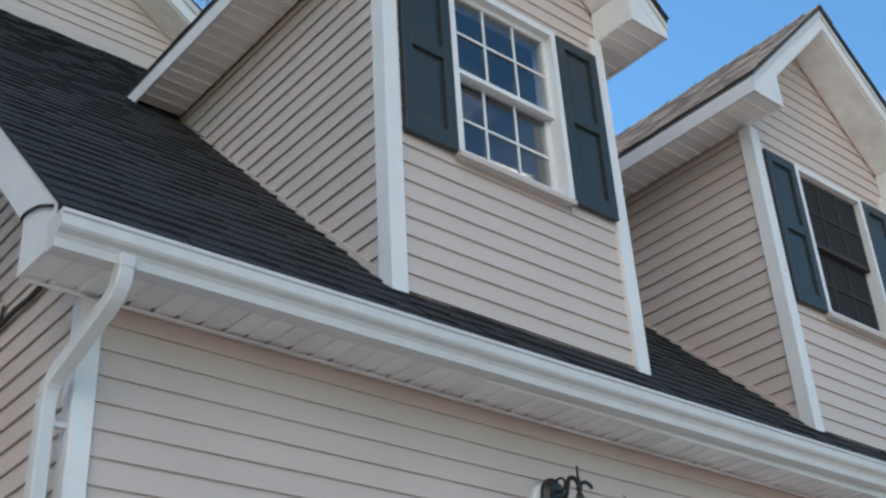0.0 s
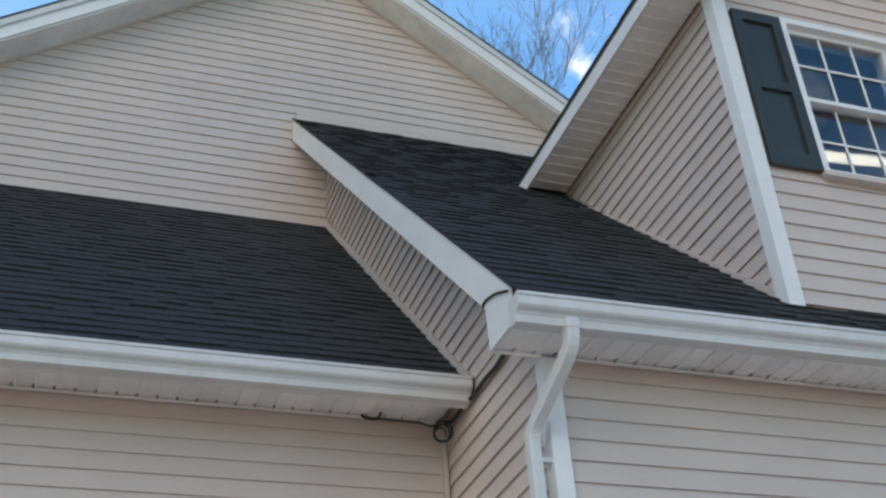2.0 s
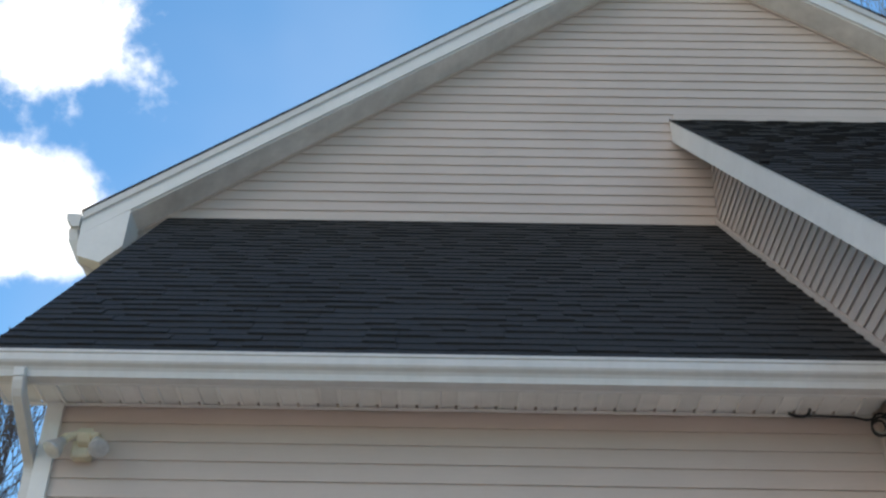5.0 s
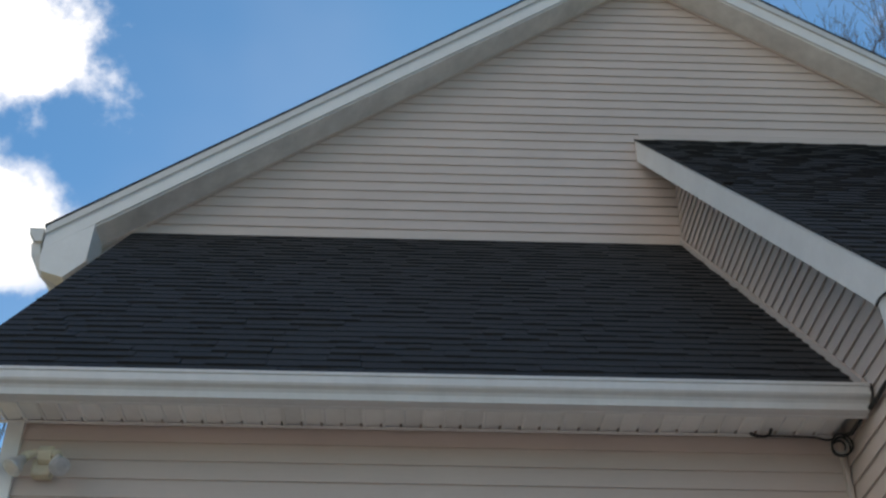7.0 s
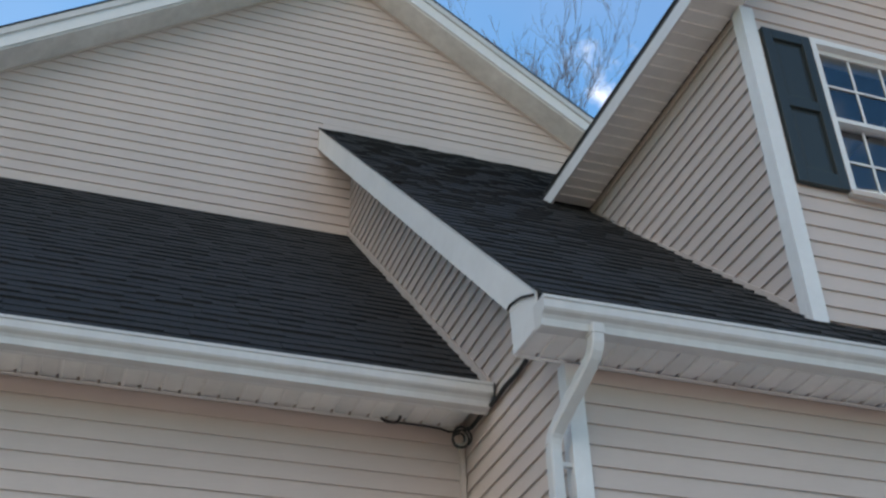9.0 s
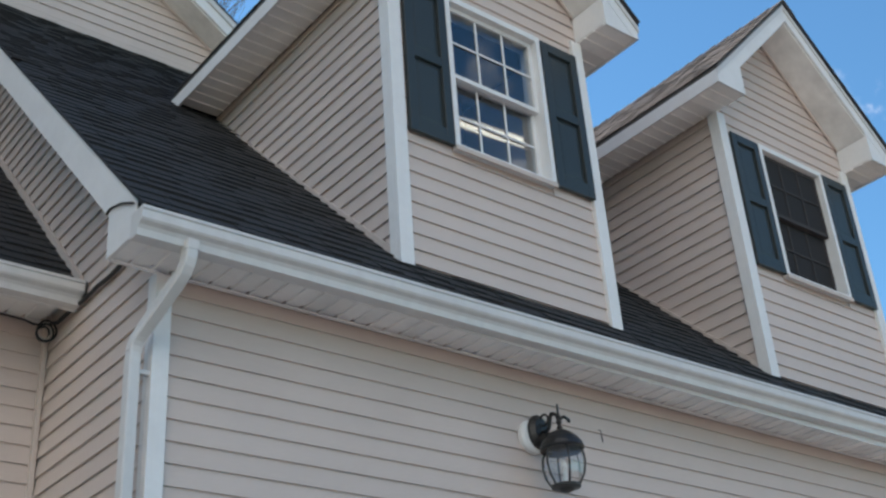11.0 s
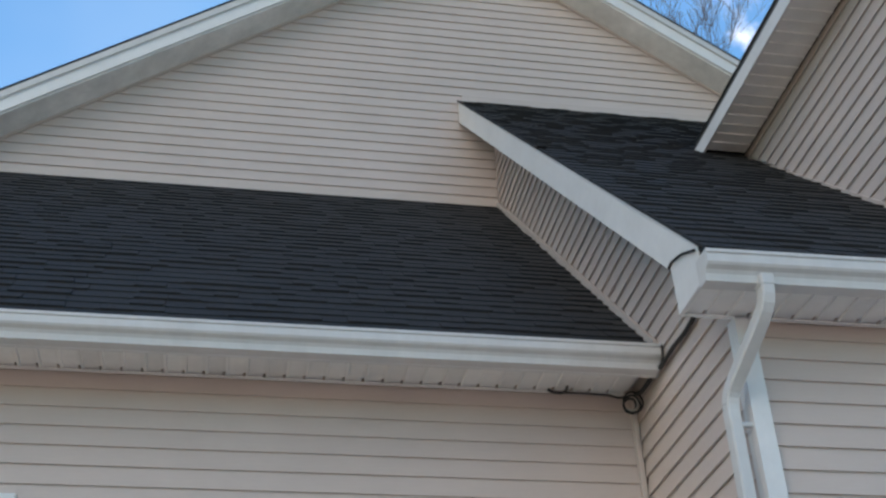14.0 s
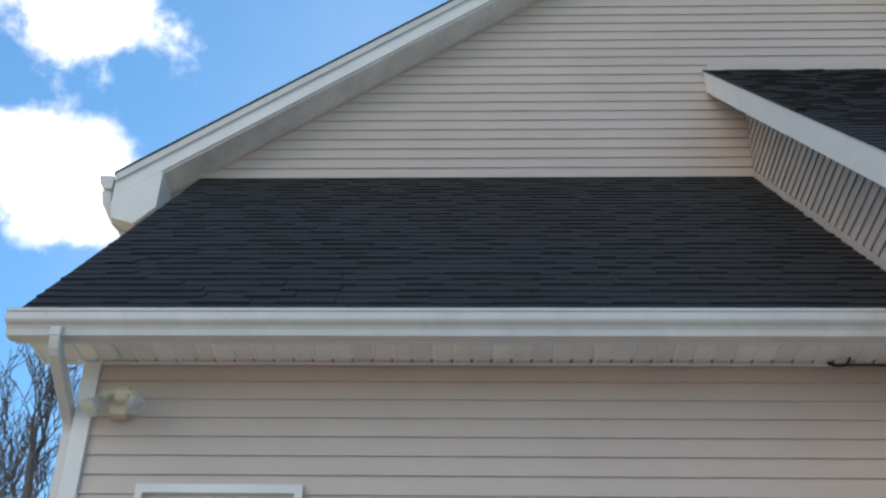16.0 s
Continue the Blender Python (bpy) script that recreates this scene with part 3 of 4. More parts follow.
def gutter(label, x0, x1, y, z, seams, rise=0.0):
    g = thing("gutter", label, "gutter", "eave gutters")
    bm = prism(bmesh.new(), [(x0, y + a, z - 0.126 + b) for a, b in K_STYLE], [(x1, y + a, z + rise - 0.126 + b) for a, b in K_STYLE])
    part("trough", bm, GUTTER, g)
    outline = K_STYLE[:11] + [(0.120, 0.124)]
    for x in (x0, x1):
        d, h = (-0.004, 0.0) if x == x0 else (0.004, rise)
        part("end_cap", prism(bmesh.new(), [(x, y + a, z + h - 0.126 + b) for a, b in outline], [(x + d, y + a, z + h - 0.126 + b) for a, b in outline]), GUTTER, g)
    for s in seams:
        part("seam_sleeve", prism(bmesh.new(), [(s, y + a - 0.0025, z - 0.1275 + b) for a, b in K_STYLE[:9]], [(s + 0.03, y + a - 0.0025, z - 0.1275 + b) for a, b in K_STYLE[:9]]), GUTTER, g)
    return g


gutter("white aluminium gutter along the lower wing's eave", -4.232, 0.2825, 1.266, 4.372, [])
gutter("white aluminium gutter below the dormers", 0.018, XE, 0.0, 4.108, [], rise=0.088)
gc = thing("gutter", "white gutter end beside the gable roof", "gutter", "eave gutters")
xg = PEAK_X - 5.14
part("trough", prism(bmesh.new(), [(xg - 0.12 + a, YC - 0.30, gable_z(xg) - 0.13 + b) for a, b in K_STYLE], [(xg - 0.12 + a, 12, gable_z(xg) - 0.13 + b) for a, b in K_STYLE]), GUTTER, gc)
part("end_cap", prism(bmesh.new(), [(xg - 0.12 + a, YC - 0.304, gable_z(xg) - 0.13 + b) for a, b in K_STYLE[:11] + [(0.12, 0.124)]],
                      [(xg - 0.12 + a, YC - 0.3005, gable_z(xg) - 0.13 + b) for a, b in K_STYLE[:11] + [(0.12, 0.124)]]), GUTTER, gc)


part("elbow", tube(bmesh.new(), [(xg - 0.055, YC - 0.22, gable_z(xg) - 0.12), (xg - 0.04, YC - 0.21, gable_z(xg) - 0.22), (xg + 0.03, YC - 0.16, gable_z(xg) - 0.36),
                                (xg + 0.16, YC - 0.05, gable_z(xg) - 0.46), (xg + 0.32, YC + 0.02, gable_z(xg) - 0.52)], 0, flat=(0.05, 0.04)), GUTTER, gc)


def rounded(points, bend=0.05, steps=4):
    """The same line with its corners bent round."""
    pts = [Vector(p) for p in points]
    out = [pts[0]]
    for a, b, c in zip(pts, pts[1:], pts[2:]):
        p, q = b + (a - b).normalized() * bend, b + (c - b).normalized() * bend
        out += [(p * (1 - t) + b * t) * (1 - t) + (b * (1 - t) + q * t) * t for t in (i / steps for i in range(steps + 1))]
    return out + [pts[-1]]


def downspout(label, path, straps):
    d = thing("downspout", label, "downspout", "downspouts")
    line = rounded(path, 0.07)
    half = len(line) // 2
    part("elbow", tube(bmesh.new(), line[:half + 4], 0, flat=(0.036, 0.028)), GUTTER, d)
    part("pipe", tube(bmesh.new(), line[half + 3:], 0, flat=(0.0345, 0.0265)), GUTTER, d)
    part("outlet", tube(bmesh.new(), [Vector(path[0]) + Vector((0, 0, 0.03)), Vector(path[0]) - Vector((0, 0, 0.015))], 0, flat=(0.039, 0.031)), GUTTER, d)
    for x0, x1, y, z in straps:
        part("strap", bar(x0, x1, y - 0.012, y + 0.012, z, z + 0.02), GUTTER, d, "white strap holding the pipe to the wall")
    return d


downspout("white square aluminium downspout on the wall's corner", [(0.268, 0.062, 3.985), (0.268, 0.062, 3.90), (0.20, 0.43, 3.655), (0.20, 0.43, 0.15)],
          [(0.20, XS + 0.002, 0.43, 3.52), (0.20, XS + 0.002, 0.43, 1.4)])
downspout("white square aluminium downspout behind the flood-lit corner", [(-3.985, 1.33, 4.25), (-3.985, 1.335, 4.19), (-4.035, 1.86, 4.02), (-4.035, 1.86, 0.15)],
          [(-4.035, -3.97, 1.86, 3.6)])


# ---- dormers ----
XD, HALF, YF, RIDGE, REACH = 2.474, 0.831, 0.02, 7.880, 1.150
FAS = 0.115                                      # depth of the eave board
EAVE = RIDGE - REACH
BASE = roof_b_z(YD)
WIN = (2.079, 2.888, 5.302, 6.470)


def dormer():
    d = thing("dormer", "beige clapboard dormer with white trim on the shingle roof", "dormer", "roof dormers")
    inner = RIDGE - 0.190
    front = bmesh.new()
    l, r = XD - HALF, XD + HALF
    y0, y1 = YD + PROUD, YD + 0.14
    block(front, l + 0.015, WIN[0], y0, y1, BASE, EAVE - 0.1)
    block(front, WIN[1], r - 0.015, y0, y1, BASE, EAVE - 0.1)
    block(front, WIN[0], WIN[1], y0, y1, BASE, WIN[2])
    block(front, WIN[0], WIN[1], y0, y1, WIN[3], EAVE - 0.1)
    zt = EAVE - 0.1
    slab_xz([(l + 0.015, zt), (r - 0.015, zt), (r - 0.015, inner - HALF), (XD, inner), (l + 0.015, inner - HALF)], y0, y1, front)
    front = part("front_wall", front, VINYL_TRIM, d)

    def span(z):
        if z < EAVE - 0.12:
            return l + 0.07, r - 0.07
        return max(l + 0.001, XD - (inner - z)), min(r - 0.001, XD + (inner - z))

    courses(front, "-y", YD, 4.539, BASE + 0.02, inner - 0.02, span, [(WIN[0] - 0.005, WIN[1] + 0.005, WIN[2] - 0.03, WIN[3] + 0.005)])
    for side, face in ((-1, "-x"), (1, "+x")):
        x = XD + side * HALF
        xi = sorted((x - side * PROUD, x - side * 0.13))
        wall = part("side_wall", slab_yz([(YD + 0.145, roof_b_z(YD + 0.145)), (YD + 0.145, EAVE - 0.08), (roof_b_y(EAVE - 0.08), EAVE - 0.08)], *xi), VINYL_TRIM, d)
        courses(wall, face, x, 4.539, BASE + 0.02, EAVE - FAS + 0.010, lambda z: (YD + 0.06, max(YD + 0.061, roof_b_y(z) - 0.015)))
        xs = sorted((x + side * 0.013, x - side * 0.002))
        wall2 = slab_yz([(YD + 0.05, roof_b_z(YD + 0.03)), (roof_b_y(EAVE - FAS), EAVE - 0.17), (roof_b_y(EAVE - FAS) - 0.05, EAVE - 0.165), (YD + 0.05, roof_b_z(YD + 0.1))], *xs)
        part("base_strip", wall2, VINYL_TRIM, d)
        # corner post
        xo, xn = x + side * 0.018, x - side * 0.075
        bm = block(bmesh.new(), min(xo, xn), max(xo, xn), YD - 0.022, YD + 0.012, BASE - 0.02, EAVE - 0.105)
        xa, xb = sorted((x + side * 0.0185, x - side * 0.012))
        slab_yz([(YD + 0.0125, BASE - 0.01), (YD + 0.070, BASE + 0.045), (YD + 0.070, EAVE - 0.105), (YD + 0.0125, EAVE - 0.105)], xa, xb, bm)
        part("corner_post", bm, WHITE, d, "white vinyl corner post")
        # roof slope
        e = XD + side * REACH
        tri = [(XD, YF - 0.02, RIDGE), (XD, roof_b_y(RIDGE), RIDGE), (e, roof_b_y(EAVE) + 0.02, EAVE), (e, YF - 0.02, EAVE)]
        # left slab takes the sunlit colour, right slab the plain charcoal
        slope = part("roof_slope", prism(bmesh.new(), tri, [(a, b, c + 0.02) for a, b, c in tri]), SHINGLE if side > 0 else SUNLIT_SHINGLE, d, "shingle slope with sunlight coloured in as paler grey")
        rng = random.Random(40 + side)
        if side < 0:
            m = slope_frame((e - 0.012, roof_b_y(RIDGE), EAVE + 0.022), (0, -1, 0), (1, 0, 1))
            shingles(slope, m, REACH * ROOT2 + 0.01, lambda v: (REACH - v / ROOT2) * 1.0, lambda v: roof_b_y(RIDGE) - YF + 0.03, 0, rng, SUNLIT_SHINGLE, 0.5, 0.09)
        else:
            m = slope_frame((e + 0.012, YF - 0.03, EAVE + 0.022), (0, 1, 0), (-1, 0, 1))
            shingles(slope, m, REACH * ROOT2 + 0.01, lambda v: 0.0, lambda v: roof_b_y(RIDGE) - YF + 0.03 - (REACH - v / ROOT2), 0, rng, SUNLIT_SHINGLE, 0.5, 0.09)
        # eave
        xa, xb = sorted((e, e - side * 0.018))
        part("eave_fascia", slab_yz([(YF + 0.02, EAVE - 0.004), (roof_b_y(EAVE) + 0.02, EAVE - 0.004), (roof_b_y(EAVE - FAS) + 0.02, EAVE - FAS), (YF + 0.02, EAVE - FAS)], xa, xb), WHITE, d)
        xa, xb = sorted((e - side * 0.0185, x + side * 0.001))
        w = 0.1016
        y, n = YD - 0.0, 0
        while y < roof_b_y(EAVE - 0.1) - 0.03:
            ring = [(0.002, 0.0), (0.014, 0.0), (0.018, 0.009), (w - 0.012, 0.009), (w - 0.008, 0.0095), (w, 0.0095), (w, 0.014), (0.002, 0.014)]
            n += 1
            part("soffit_panel", prism(bmesh.new(), [(xa, y + a, EAVE - FAS + 0.012 + b) for a, b in ring], [(xb, y + a, EAVE - FAS + 0.012 + b) for a, b in ring]), VENTED if n % 3 == 1 else SOFFIT, d)
            y += w
        # rake
        def leg(top, deep, reach):
            return [(XD, RIDGE - top), (XD + side * reach, RIDGE - top - reach), (XD + side * reach, RIDGE - top - deep - reach), (XD, RIDGE - top - deep)]
        cut = REACH - (0.169 - FAS)
        board = [(XD, RIDGE - 0.004), (e, EAVE - 0.004), (e, EAVE - FAS), (XD + side * cut, EAVE - FAS), (XD, RIDGE - 0.169)]
        part("rake_fascia", slab_xz(board, YF, YF + 0.0195), WHITE, d)
        part("rake_crown", slab_xz(leg(0.002, 0.05, REACH + 0.004), YF - 0.012, YF - 0.0005), GUTTER, d)
        part("rake_soffit", slab_xz(leg(0.170, 0.016, HALF + 0.09), YF + 0.020, YD - 0.002), RAKE, d)
        part("rake_channel", slab_xz(leg(0.1865, 0.028, HALF - 0.01), YD - 0.014, YD - 0.0025), VINYL_TRIM, d)
        xi = XD + side * (HALF - 0.005)
        ring = [(e, EAVE - FAS), (e, EAVE - 0.02), (XD + side * HALF, RIDGE - HALF - 0.16), (xi, RIDGE - HALF - 0.20), (xi, EAVE - FAS)]
        part("eave_return", slab_xz(ring, YF + 0.003, YF + 0.018), WHITE, d, "white boxed eave end")
        xa, xb = sorted((e - side * 0.0185, xi))
        for k in range(3):
            y, w = YF + 0.0185 + k * 0.0925, 0.0925
            ring = [(0.001, 0.0), (0.010, 0.0), (0.013, 0.007), (w - 0.001, 0.007), (w - 0.001, 0.014), (0.001, 0.014)]
            part("return_bottom", prism(bmesh.new(), [(xa, y + a, EAVE - FAS + 0.003 + c) for a, c in ring], [(xb, y + a, EAVE - FAS + 0.003 + c) for a, c in ring]), SOFFIT, d)
        part("return_side", slab_xz([(xi, EAVE - FAS + 0.021), (xi, RIDGE - HALF - 0.20), (xi + side * 0.012, RIDGE - HALF - 0.215), (xi + side * 0.012, EAVE - FAS + 0.021)], YF + 0.0185, YD + 0.004), WHITE, d)
    # ridge caps, lapped from the front to the back
    y = YF - 0.035
    rng = random.Random(77)
    while y < roof_b_y(RIDGE) - 0.1:
        w, top, lift = 0.115 + rng.uniform(-0.012, 0.012), RIDGE + 0.046, rng.uniform(0.0, 0.012)
        low = [(XD - w, y, top - w + lift), (XD, y, top + lift), (XD + w, y, top - w + lift), (XD + w, y, top - w - 0.012), (XD, y, top - 0.012), (XD - w, y, top - w - 0.012)]
        part("ridge_cap", prism(bmesh.new(), low, [(a, b + 0.19, c - 0.006 - (lift if i < 3 else 0)) for i, (a, b, c) in enumerate(low)]), SUNLIT_SHINGLE, d)
        y += 0.15
    return d


def window(name, x0, x1, z0, z1, y, label, screened=False, columns=3):
    """A double-hung window in the wall that faces -y; y is the siding's face."""
    w = thing(name, label, "window", kind="structure")
    c = 0.032
    f = bmesh.new()
    for a in ((x0 - .004, x1 + .004, z1 - c, z1 + 0.012), (x0 - .004, x0 + c, z0 + c, z1 - c), (x1 - c, x1 + .004, z0 + c, z1 - c), (x0 - .004, x1 + .004, z0, z0 + c)):
        block(f, a[0], a[1], y - 0.035, y + 0.13, a[2], a[3])
    part("window_frame", f, WHITE, w)
    part("window_sill", bar(x0 - 0.008, x1 + 0.004, y - 0.046, y - 0.0355, z0 - 0.018, z0 + 0.016, 0.003), VINYL_TRIM, w, "beige sill strip")
    mid = (z0 + z1) / 2
    i0, i1 = x0 + c, x1 - c
    for k, (a, b, depth) in enumerate(((mid - 0.012, z1 - c, 0.012), (z0 + c, mid + 0.022, 0.055))):
        s = 0.030
        sash = bmesh.new()
        yy = y + depth
        for q in ((i0 + .001, i0 + s, a, b), (i1 - s, i1 - .001, a, b), (i0 + s, i1 - s, a, a + s), (i0 + s, i1 - s, b - s, b)):
            block(sash, q[0], q[1], yy, yy + 0.035, q[2], q[3])
        sash = part("sash", sash, MESHED if screened else WHITE, w)
        ga, gb, ha, hb = i0 + s, i1 - s, a + s, b - s
        if screened:
            part("screen", bar(ga, gb, yy + 0.004, yy + 0.006, ha, hb), SCREEN, sash, "dark insect screen")
        step = (gb - ga) / columns
        for n in range(columns):
            for m in range(2):
                u0, v0 = ga + n * step, ha + m * (hb - ha) / 2
                part("pane", bar(u0 + .001, u0 + step - .001, yy + 0.016, yy + 0.020, v0 + .001, v0 + (hb - ha) / 2 - .001), PANE, sash).visible_shadow = False
        my = yy + (0.009 if not screened else -0.003)
        for n in range(1, columns):
            part("muntin", bar(ga + n * step - 0.007, ga + n * step + 0.007, my, my + 0.006, ha, hb), MESHED if screened else WHITE, sash)
        part("muntin", bar(ga, gb, my - 0.0025, my - 0.0005 + 0.004, (ha + hb) / 2 - 0.007, (ha + hb) / 2 + 0.007), MESHED if screened else WHITE, sash)
    part("room_backing", bar(x0 - 0.1, x1 + 0.1, y + 0.9, y + 0.95, z0 - 0.2, z1 + 0.05), ROOM, w, "dim room behind the glass")
    return w


def shutter(x0, x1, z0, z1, y):
    s = thing("shutter", "dark blue-green panelled shutter beside the dormer window", "shutter", "window shutters")
    st, y0 = 0.062, y - 0.034
    part("backing", bar(x0 + 0.006, x1 - 0.006, y - 0.0025, y + 0.001, z0 + 0.006, z1 - 0.006), SHUTTER, s)
    part("backing", bar(x0 + st - 0.004, x1 - st + 0.004, y - 0.0115, y - 0.0028, z0 + 0.03, z1 - 0.03), SHUTTER, s)
    for a in (x0, x1 - st):
        part("stile", bar(a, a + st, y0, y - 0.002, z0, z1, 0.004), SHUTTER, s)
    mid = (z0 + z1) / 2 + 0.01
    for a, b in ((z0, z0 + 0.10), (mid - 0.035, mid + 0.035), (z1 - 0.075, z1)):
        part("rail", bar(x0 + st, x1 - st, y0 + 0.0005, y - 0.002, a, b, 0.003), SHUTTER, s)
    for a, b in ((z0 + 0.10, mid - 0.035), (mid + 0.035, z1 - 0.075)):
        bm = bmesh.new()
        u0, u1, g = x0 + st, x1 - st, 0.034
        prism(bm, [(u0, y - 0.012, a), (u1, y - 0.012, a), (u1, y - 0.012, b), (u0, y - 0.012, b)],
              [(u0 + g, y - 0.019, a + g), (u1 - g, y - 0.019, a + g), (u1 - g, y - 0.019, b - g), (u0 + g, y - 0.019, b - g)])
        block(bm, u0, u1, y - 0.0118, y - 0.0116, a, b)
        part("raised_panel", bm, SHUTTER, s)
    return s


D_STEP = 3.157
first_dormer = dormer()
second_dormer = copy_thing(first_dormer, pose(D_STEP, 0, 0))
window("window_1", *WIN, YD, "white double-hung window with six-pane sashes reflecting sky")
window("window_2", WIN[0] + D_STEP, WIN[1] + D_STEP, WIN[2], WIN[3], YD, "white double-hung window behind a dark screen", True)
left_shutter = shutter(1.742, 2.074, 5.314, 6.474, YD)
for x in (2.908 - 1.742, D_STEP, 2.908 - 1.742 + D_STEP):
    copy_thing(left_shutter, pose(x, 0, 0))
window("window_3", *WA, YA, "white double-hung window in the left wing", False)


# ---- wall lantern ----
def lantern(x, y, z_top, wall_y):
    """A black carriage lantern whose axis stands at x, y; z_top is the finial's tip."""
    t = thing("wall_lantern", "black metal carriage lantern with clear glass on the clapboard wall", "lantern")
    z = z_top - 0.50
    part("mount_block", tube(bmesh.new(), [(x - 0.005, wall_y + 0.004, z + 0.375), (x - 0.005, wall_y - 0.022, z + 0.375), (x - 0.005, wall_y - 0.035, z + 0.375)], 0, 24, radii=[0.098, 0.096, 0.084]), WHITE, t, "white vinyl mounting block")
    bm = bmesh.new()
    tube(bm, [(x + 0.01, wall_y - 0.0355, z + 0.395), (x + 0.01, wall_y - 0.055, z + 0.395), (x + 0.01, wall_y - 0.075, z + 0.395)], 0, sides=20, radii=[0.074, 0.072, 0.052])
    bmesh.ops.scale(bm, vec=(1, 1, 1.35), verts=bm.verts[:], space=Matrix.Translation((0, 0, -(z + 0.395))))
    part("back_plate", bm, BLACK, t)
    arm = rounded([(x + 0.01, wall_y - 0.05, z + 0.39), (x + 0.006, wall_y - 0.13, z + 0.37), (x + 0.003, wall_y - 0.16, z + 0.47), (x, y, z + 0.43), (x, y, z + 0.36)], 0.035, 5)
    part("arm", tube(bmesh.new(), arm, 0.011, 8), BLACK, t)
    part("bracket", tube(bmesh.new(), [(x + 0.01, wall_y - 0.06, z + 0.345), (x + 0.006, wall_y - 0.12, z + 0.335), (x, y, z + 0.325)], 0, 10, radii=[0.034, 0.028, 0.03]), BLACK, t)
    ring = [(x + 0.006, wall_y - 0.10 + 0.032 * math.cos(a), z + 0.445 + 0.032 * math.sin(a)) for a in (2 * math.pi * k / 14 for k in range(14))]
    part("scroll", tube(bmesh.new(), ring, 0.0065, 6, closed=True), BLACK, t)
    part("hook", tube(bmesh.new(), rounded([(x, y, z + 0.405), (x + 0.016, y - 0.022, z + 0.422), (x + 0.034, y - 0.04, z + 0.400), (x + 0.036, y - 0.043, z + 0.385)], 0.010), 0.009, 6), BLACK, t)
    part("finial", lathe(bmesh.new(), [(0.012, 0.34), (0.018, 0.36), (0.010, 0.375), (0.017, 0.395), (0.008, 0.41), (0.012, 0.43), (0.006, 0.445), (0.006, 0.495), (0.002, 0.50)], (x, y, z), 10), BLACK, t)
    part("cap", lathe(bmesh.new(), [(0.114, 0.228), (0.122, 0.240), (0.116, 0.262), (0.098, 0.292), (0.070, 0.320), (0.034, 0.342), (0.014, 0.352)], (x, y, z), 24), BLACK, t)
    outer = [(0.072, 0.035), (0.104, 0.09), (0.116, 0.15), (0.112, 0.20), (0.098, 0.236)]
    part("glass_globe", lathe(bmesh.new(), outer + [(r - 0.004, h) for r, h in reversed(outer)], (x, y, z), 6), LANTERN_GLASS, t, "clear bevelled glass").visible_shadow = False
    for k in range(6):
        a = 2 * math.pi * k / 6
        part("rib", tube(bmesh.new(), [(x + (r + 0.003) * math.cos(a), y + (r + 0.003) * math.sin(a), z + h) for r, h in outer], 0.0055, 6), BLACK, t)
    part("base_ring", lathe(bmesh.new(), [(0.01, 0.0), (0.03, 0.006), (0.05, 0.018), (0.078, 0.026), (0.080, 0.038), (0.070, 0.042)], (x, y, z), 20), BLACK, t)
    part("candle", lathe(bmesh.new(), [(0.014, 0.042), (0.014, 0.11), (0.011, 0.112), (0.018, 0.14), (0.012, 0.17), (0.003, 0.19)], (x, y, z), 10), WHITE, t, "white candle sleeve and bulb")
    return t


lantern(2.575, 0.205, 3.752, YB)
part("wall_hook_shaft", tube(bmesh.new(), [(3.12, YB + 0.004, 3.77), (3.12, YB - 0.014, 3.76), (3.125, YB - 0.014, 3.69)], 0.0028, 6), BLACK,
     thing("wall_hook", "small dark nail hook on the clapboard", "hook"))


# ---- twin floodlight ----
flood = thing("floodlight", "aged cream twin floodlight with silvered bulbs under the eave", "floodlight")
fx, fy, fz = -3.757, YA, 4.00
part("mount_box", bar(fx - 0.045, fx + 0.05, fy - 0.07, fy + 0.004, fz + 0.005, fz + 0.095, 0.010), CREAM, flood)
lid = slab_yz([(fy - 0.0705, fz + 0.055), (fy - 0.110, fz + 0.065), (fy - 0.140, fz + 0.105), (fy - 0.10, fz + 0.150), (fy - 0.0705, fz + 0.125)], fx - 0.012, fx + 0.060)
bmesh.ops.bevel(lid, geom=lid.edges[:], offset=0.008, segments=2, affect="EDGES", profile=0.5)
part("cover", lid, CREAM, flood, "yellowed plastic cover")
for start, knee, end in (((0.0, -0.11, 0.115), (-0.060, -0.115, 0.088), (-0.108, -0.160, -0.004)),
                         ((0.035, -0.11, 0.118), (0.090, -0.12, 0.090), (0.132, -0.185, -0.005))):
    s, a, b = (Vector((fx, fy, fz)) + Vector(v) for v in (start, knee, end))
    part("arm", tube(bmesh.new(), [s, s.lerp(a, 0.6), a, a.lerp(b, 0.22)], 0, 12, radii=[0.016, 0.018, 0.024, 0.026]), CREAM, flood)
    head = part("lamp_head", tube(bmesh.new(), [a.lerp(b, k) for k in (0.2, 0.3, 0.5, 0.72, 0.95, 1.0)], 0, 18, radii=[0.020, 0.024, 0.030, 0.044, 0.052, 0.050]), REFLECTOR, flood, "silvered reflector bulb")
    part("lens", tube(bmesh.new(), [a.lerp(b, k) for k in (1.001, 1.05, 1.09)], 0, 18, radii=[0.047, 0.034, 0.010]), REFLECTOR, head, "stippled bulb face")

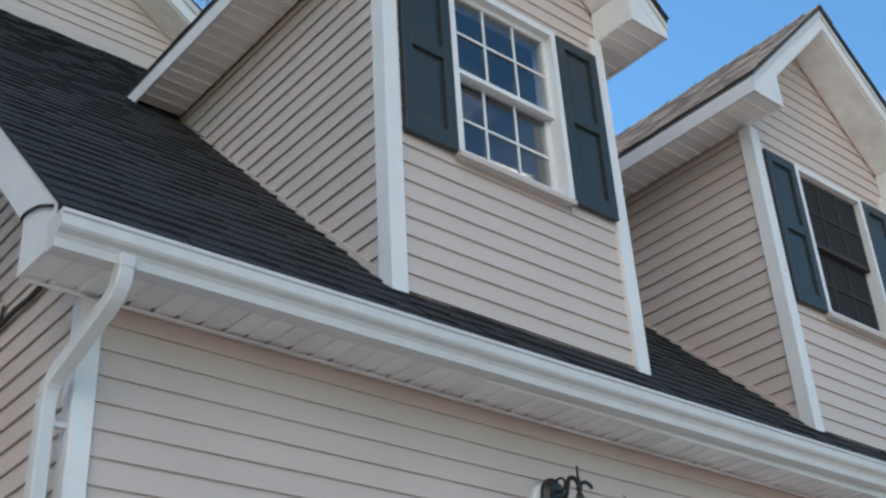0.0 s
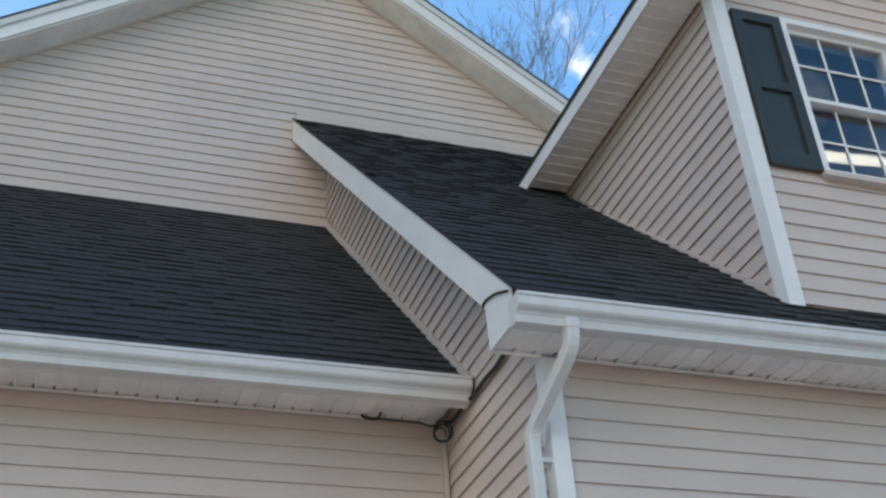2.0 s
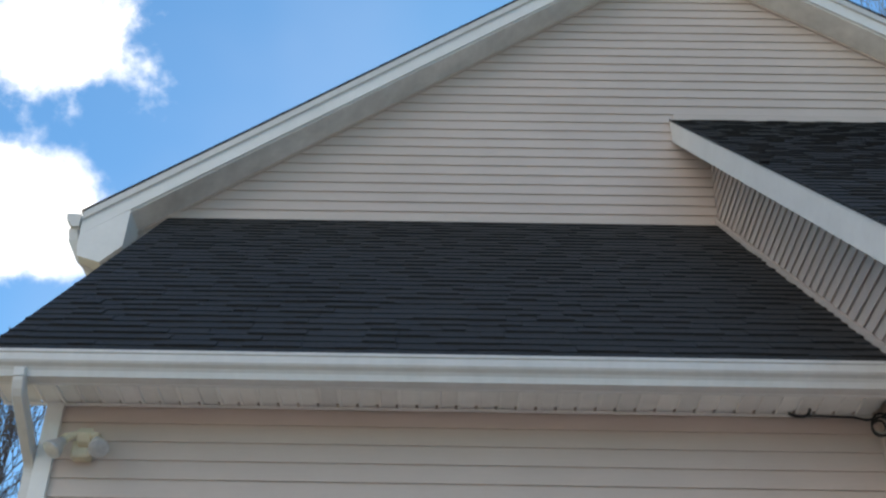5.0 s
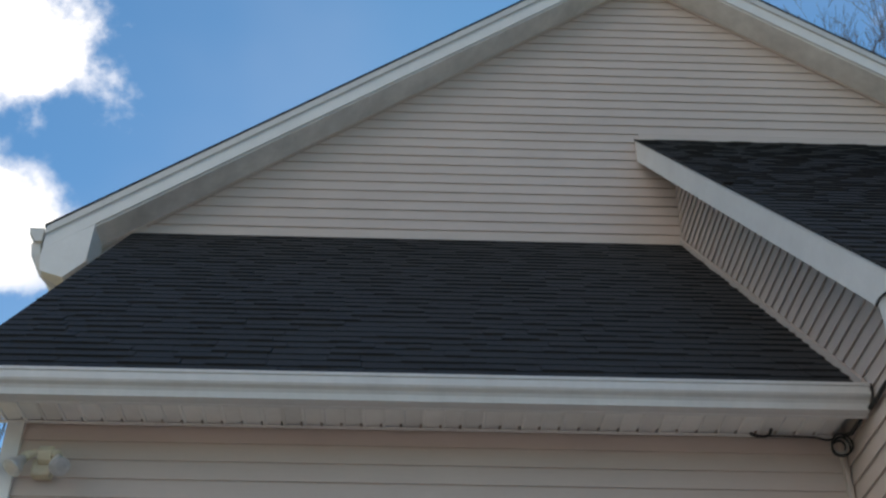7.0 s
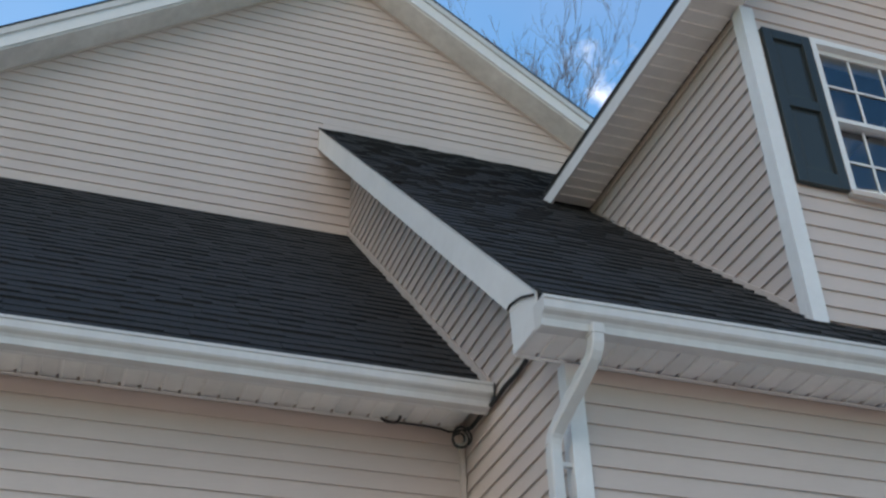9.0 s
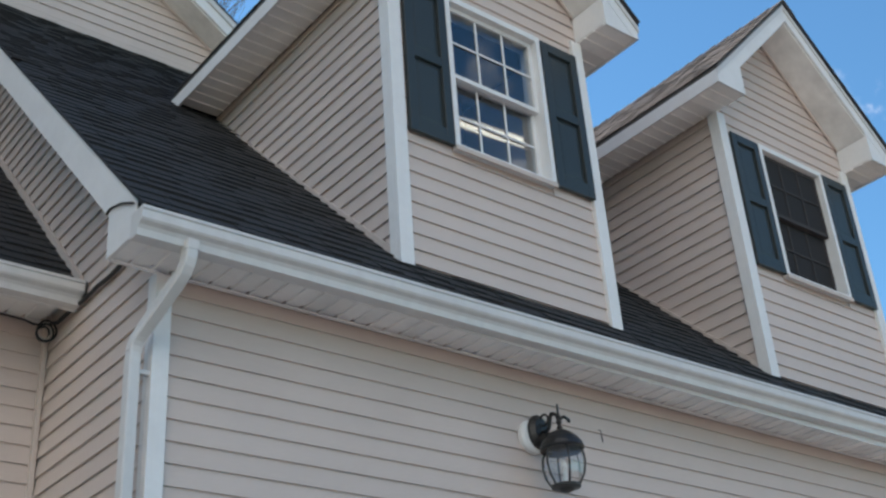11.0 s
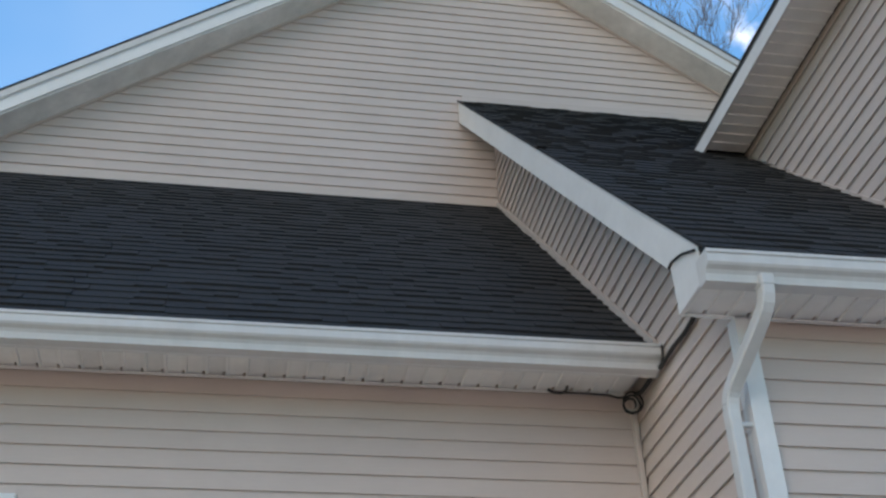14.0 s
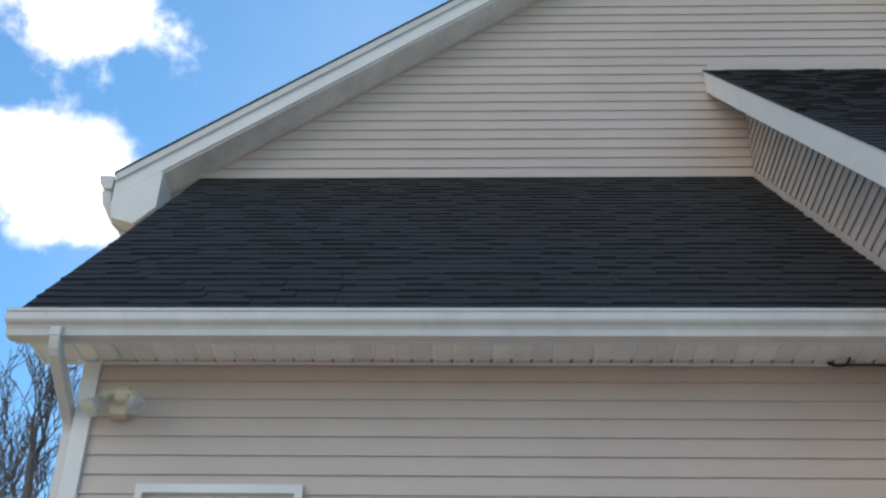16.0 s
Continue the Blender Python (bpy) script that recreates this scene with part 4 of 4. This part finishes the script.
# ---- cables ----
cable = thing("cable", "thin black cable strung along the side wall", "cable")
sway = [(0.285, 0.80, 4.30), (0.284, 0.83, 4.262), (0.284, 0.95, 4.252), (0.283, 1.10, 4.262), (0.284, 1.25, 4.253), (0.284, 1.45, 4.268), (0.28, 1.60, 4.262), (0.265, 1.655, 4.275)]
part("strand", tube(bmesh.new(), sway, 0.012, 7), CABLE, cable)
part("strand", tube(bmesh.new(), [(0.25, 1.705, 4.285), (0.20, 1.742, 4.292), (0.15, 1.752, 4.312), (0.05, 1.755, 4.316), (-0.09, 1.756, 4.317)], 0.006, 6), CABLE, cable)
for k in range(4):
    rng = random.Random(k)
    c = (0.246 - 0.004 * k, 1.655 + 0.008 * k, 4.222 + rng.uniform(-0.008, 0.008))
    r = 0.060 - 0.007 * k
    loop = [(c[0] + r * math.cos(a) * 0.8, c[1] - 0.25 * r * math.cos(a) + 0.006 * math.sin(2 * a + k), c[2] + r * math.sin(a)) for a in (2 * math.pi * i / 18 for i in range(18))]
    part("coil", tube(bmesh.new(), loop, 0.0055, 6, closed=True), (CABLE, LAMP_GREY)[k == 2], cable)
part("strand", tube(bmesh.new(), rounded([(0.290, 1.262, 4.36), (0.2905, 1.255, 4.31), (0.290, 1.29, 4.262), (0.288, 1.34, 4.25)], 0.02), 0.004, 6), CABLE, cable)
end = thing("cable_end", "short black cable end hanging from the soffit", "cable")
part("strand", tube(bmesh.new(), rounded([(-0.19, 1.735, 4.322), (-0.17, 1.735, 4.305), (-0.11, 1.73, 4.300), (-0.10, 1.70, 4.298), (-0.105, 1.65, 4.30)], 0.02), 0.008, 6), CABLE, end)
tie = thing("cable_tie", "black wire wrapped round the white rake end", "wire")
part("strand", tube(bmesh.new(), rounded([(0.10, 0.41, 4.25), (0.021, 0.42, 4.262), (0.019, 0.37, 4.268), (0.019, 0.25, 4.235), (0.019, 0.12, 4.17)], 0.015), 0.006, 6), CABLE, tie)


# ---- bare trees ----
def bare_tree(x, y, bole, limb, girth, seed, lean, label, spread=0.45, fine=0.009, most=6):
    rng = random.Random(seed)
    t = thing("tree", label, "tree", "bare trees")
    trunk, limbs, twigs = bmesh.new(), bmesh.new(), bmesh.new()

    def grow(p, way, length, radius, depth):
        pts, radii = [Vector(p)], [radius]
        w = Vector(way)
        for i in range(4):
            w = (w + Vector((rng.gauss(0, 0.16 if depth else 0.012), rng.gauss(0, 0.16 if depth else 0.012), rng.gauss(0.05, 0.06)))).normalized()
            pts.append(pts[-1] + w * (length / 4))
            radii.append(max(fine, radius * (1 - 0.16 * (i + 1))))
        tube(trunk if depth == 0 else limbs if depth < 3 else twigs, pts, 0, 7 if depth < 2 else 4 if depth < 4 else 3, radii=radii)
        if depth >= most or radius < fine * 0.73:
            return
        for _ in range(3 if depth < 5 else 2):
            k = rng.randint(2, 4)
            side = Vector((rng.gauss(0, 1), rng.gauss(0, 1), rng.gauss(0.15, 0.3))).normalized()
            out = (w * (1 - spread) + side * spread + Vector((0, 0, 0.22))).normalized()
            grow(pts[k], out, min(length, limb) * rng.uniform(0.58, 0.80), radii[k] * rng.uniform(0.55, 0.72), depth + 1)
        grow(pts[-1], (w + Vector((rng.gauss(0, .12), rng.gauss(0, .12), 0.1))).normalized(), min(length, limb) * 0.72, radii[-1] * 0.92, depth + 1)

    grow((x, y, -0.1), Vector((lean, 0, 1)).normalized(), bole, girth, 0)
    part("trunk", trunk, BARK, t)
    part("branching", limbs, BARK, t)
    tagged(part("twig_crown", twigs, BARK, t), kind="stuff")
    return t


bare_tree(-9.32, 14.0, 8.5, 1.6, 0.22, 3, -0.01, "bare grey tree beyond the house", 0.36, 0.0075, 6)
bare_tree(-10.1, 14.6, 7.6, 1.8, 0.18, 15, 0.0, "bare grey tree beyond the house", 0.40, 0.0075, 6)
bare_tree(-10.6, 17.0, 7.6, 2.0, 0.16, 31, 0.0, "bare grey tree beyond the house", 0.42, 0.008, 6)
bare_tree(-12.0, 18.0, 7.4, 2.0, 0.16, 8, 0.0, "bare grey tree beyond the house", 0.42, 0.008, 6)
bare_tree(9.0, 19.5, 17.6, 5.0, 0.30, 11, 0.0, "tall bare tree rising behind the gable", 0.36, 0.0050, 7)
bare_tree(8.5, 20.6, 18.4, 4.6, 0.28, 5, 0.0, "tall bare tree rising behind the gable", 0.33, 0.0075, 6)
bare_tree(9.95, 20.0, 19.4, 3.6, 0.20, 23, 0.0, "tall bare tree rising behind the gable", 0.34, 0.0060, 6)

# shingles, nearest rows as pieces
m = slope_frame((-4.30, 1.292, 1.292 + ROOF_A - 0.010), (1, 0, 0), (0, 1, 1))
shingles(roof_a, m, (YC - 1.292) * ROOT2, lambda v: LEAN_A * (1 - v / ((YC - 1.292) * ROOT2)), lambda v: 4.30 + XS - 0.021, 300, random.Random(5))
m = slope_frame((-0.008, 0.018, roof_b_z(0.018) - 0.010), (1, 0, 0), (0, 1, PITCH_B))
shingles(roof_b, m, (YC - 0.018) * math.hypot(1, PITCH_B), lambda v: LEAN_B * (1 - v / ((YC - 0.018) * ROOT2)), lambda v: XE, 300, random.Random(6))
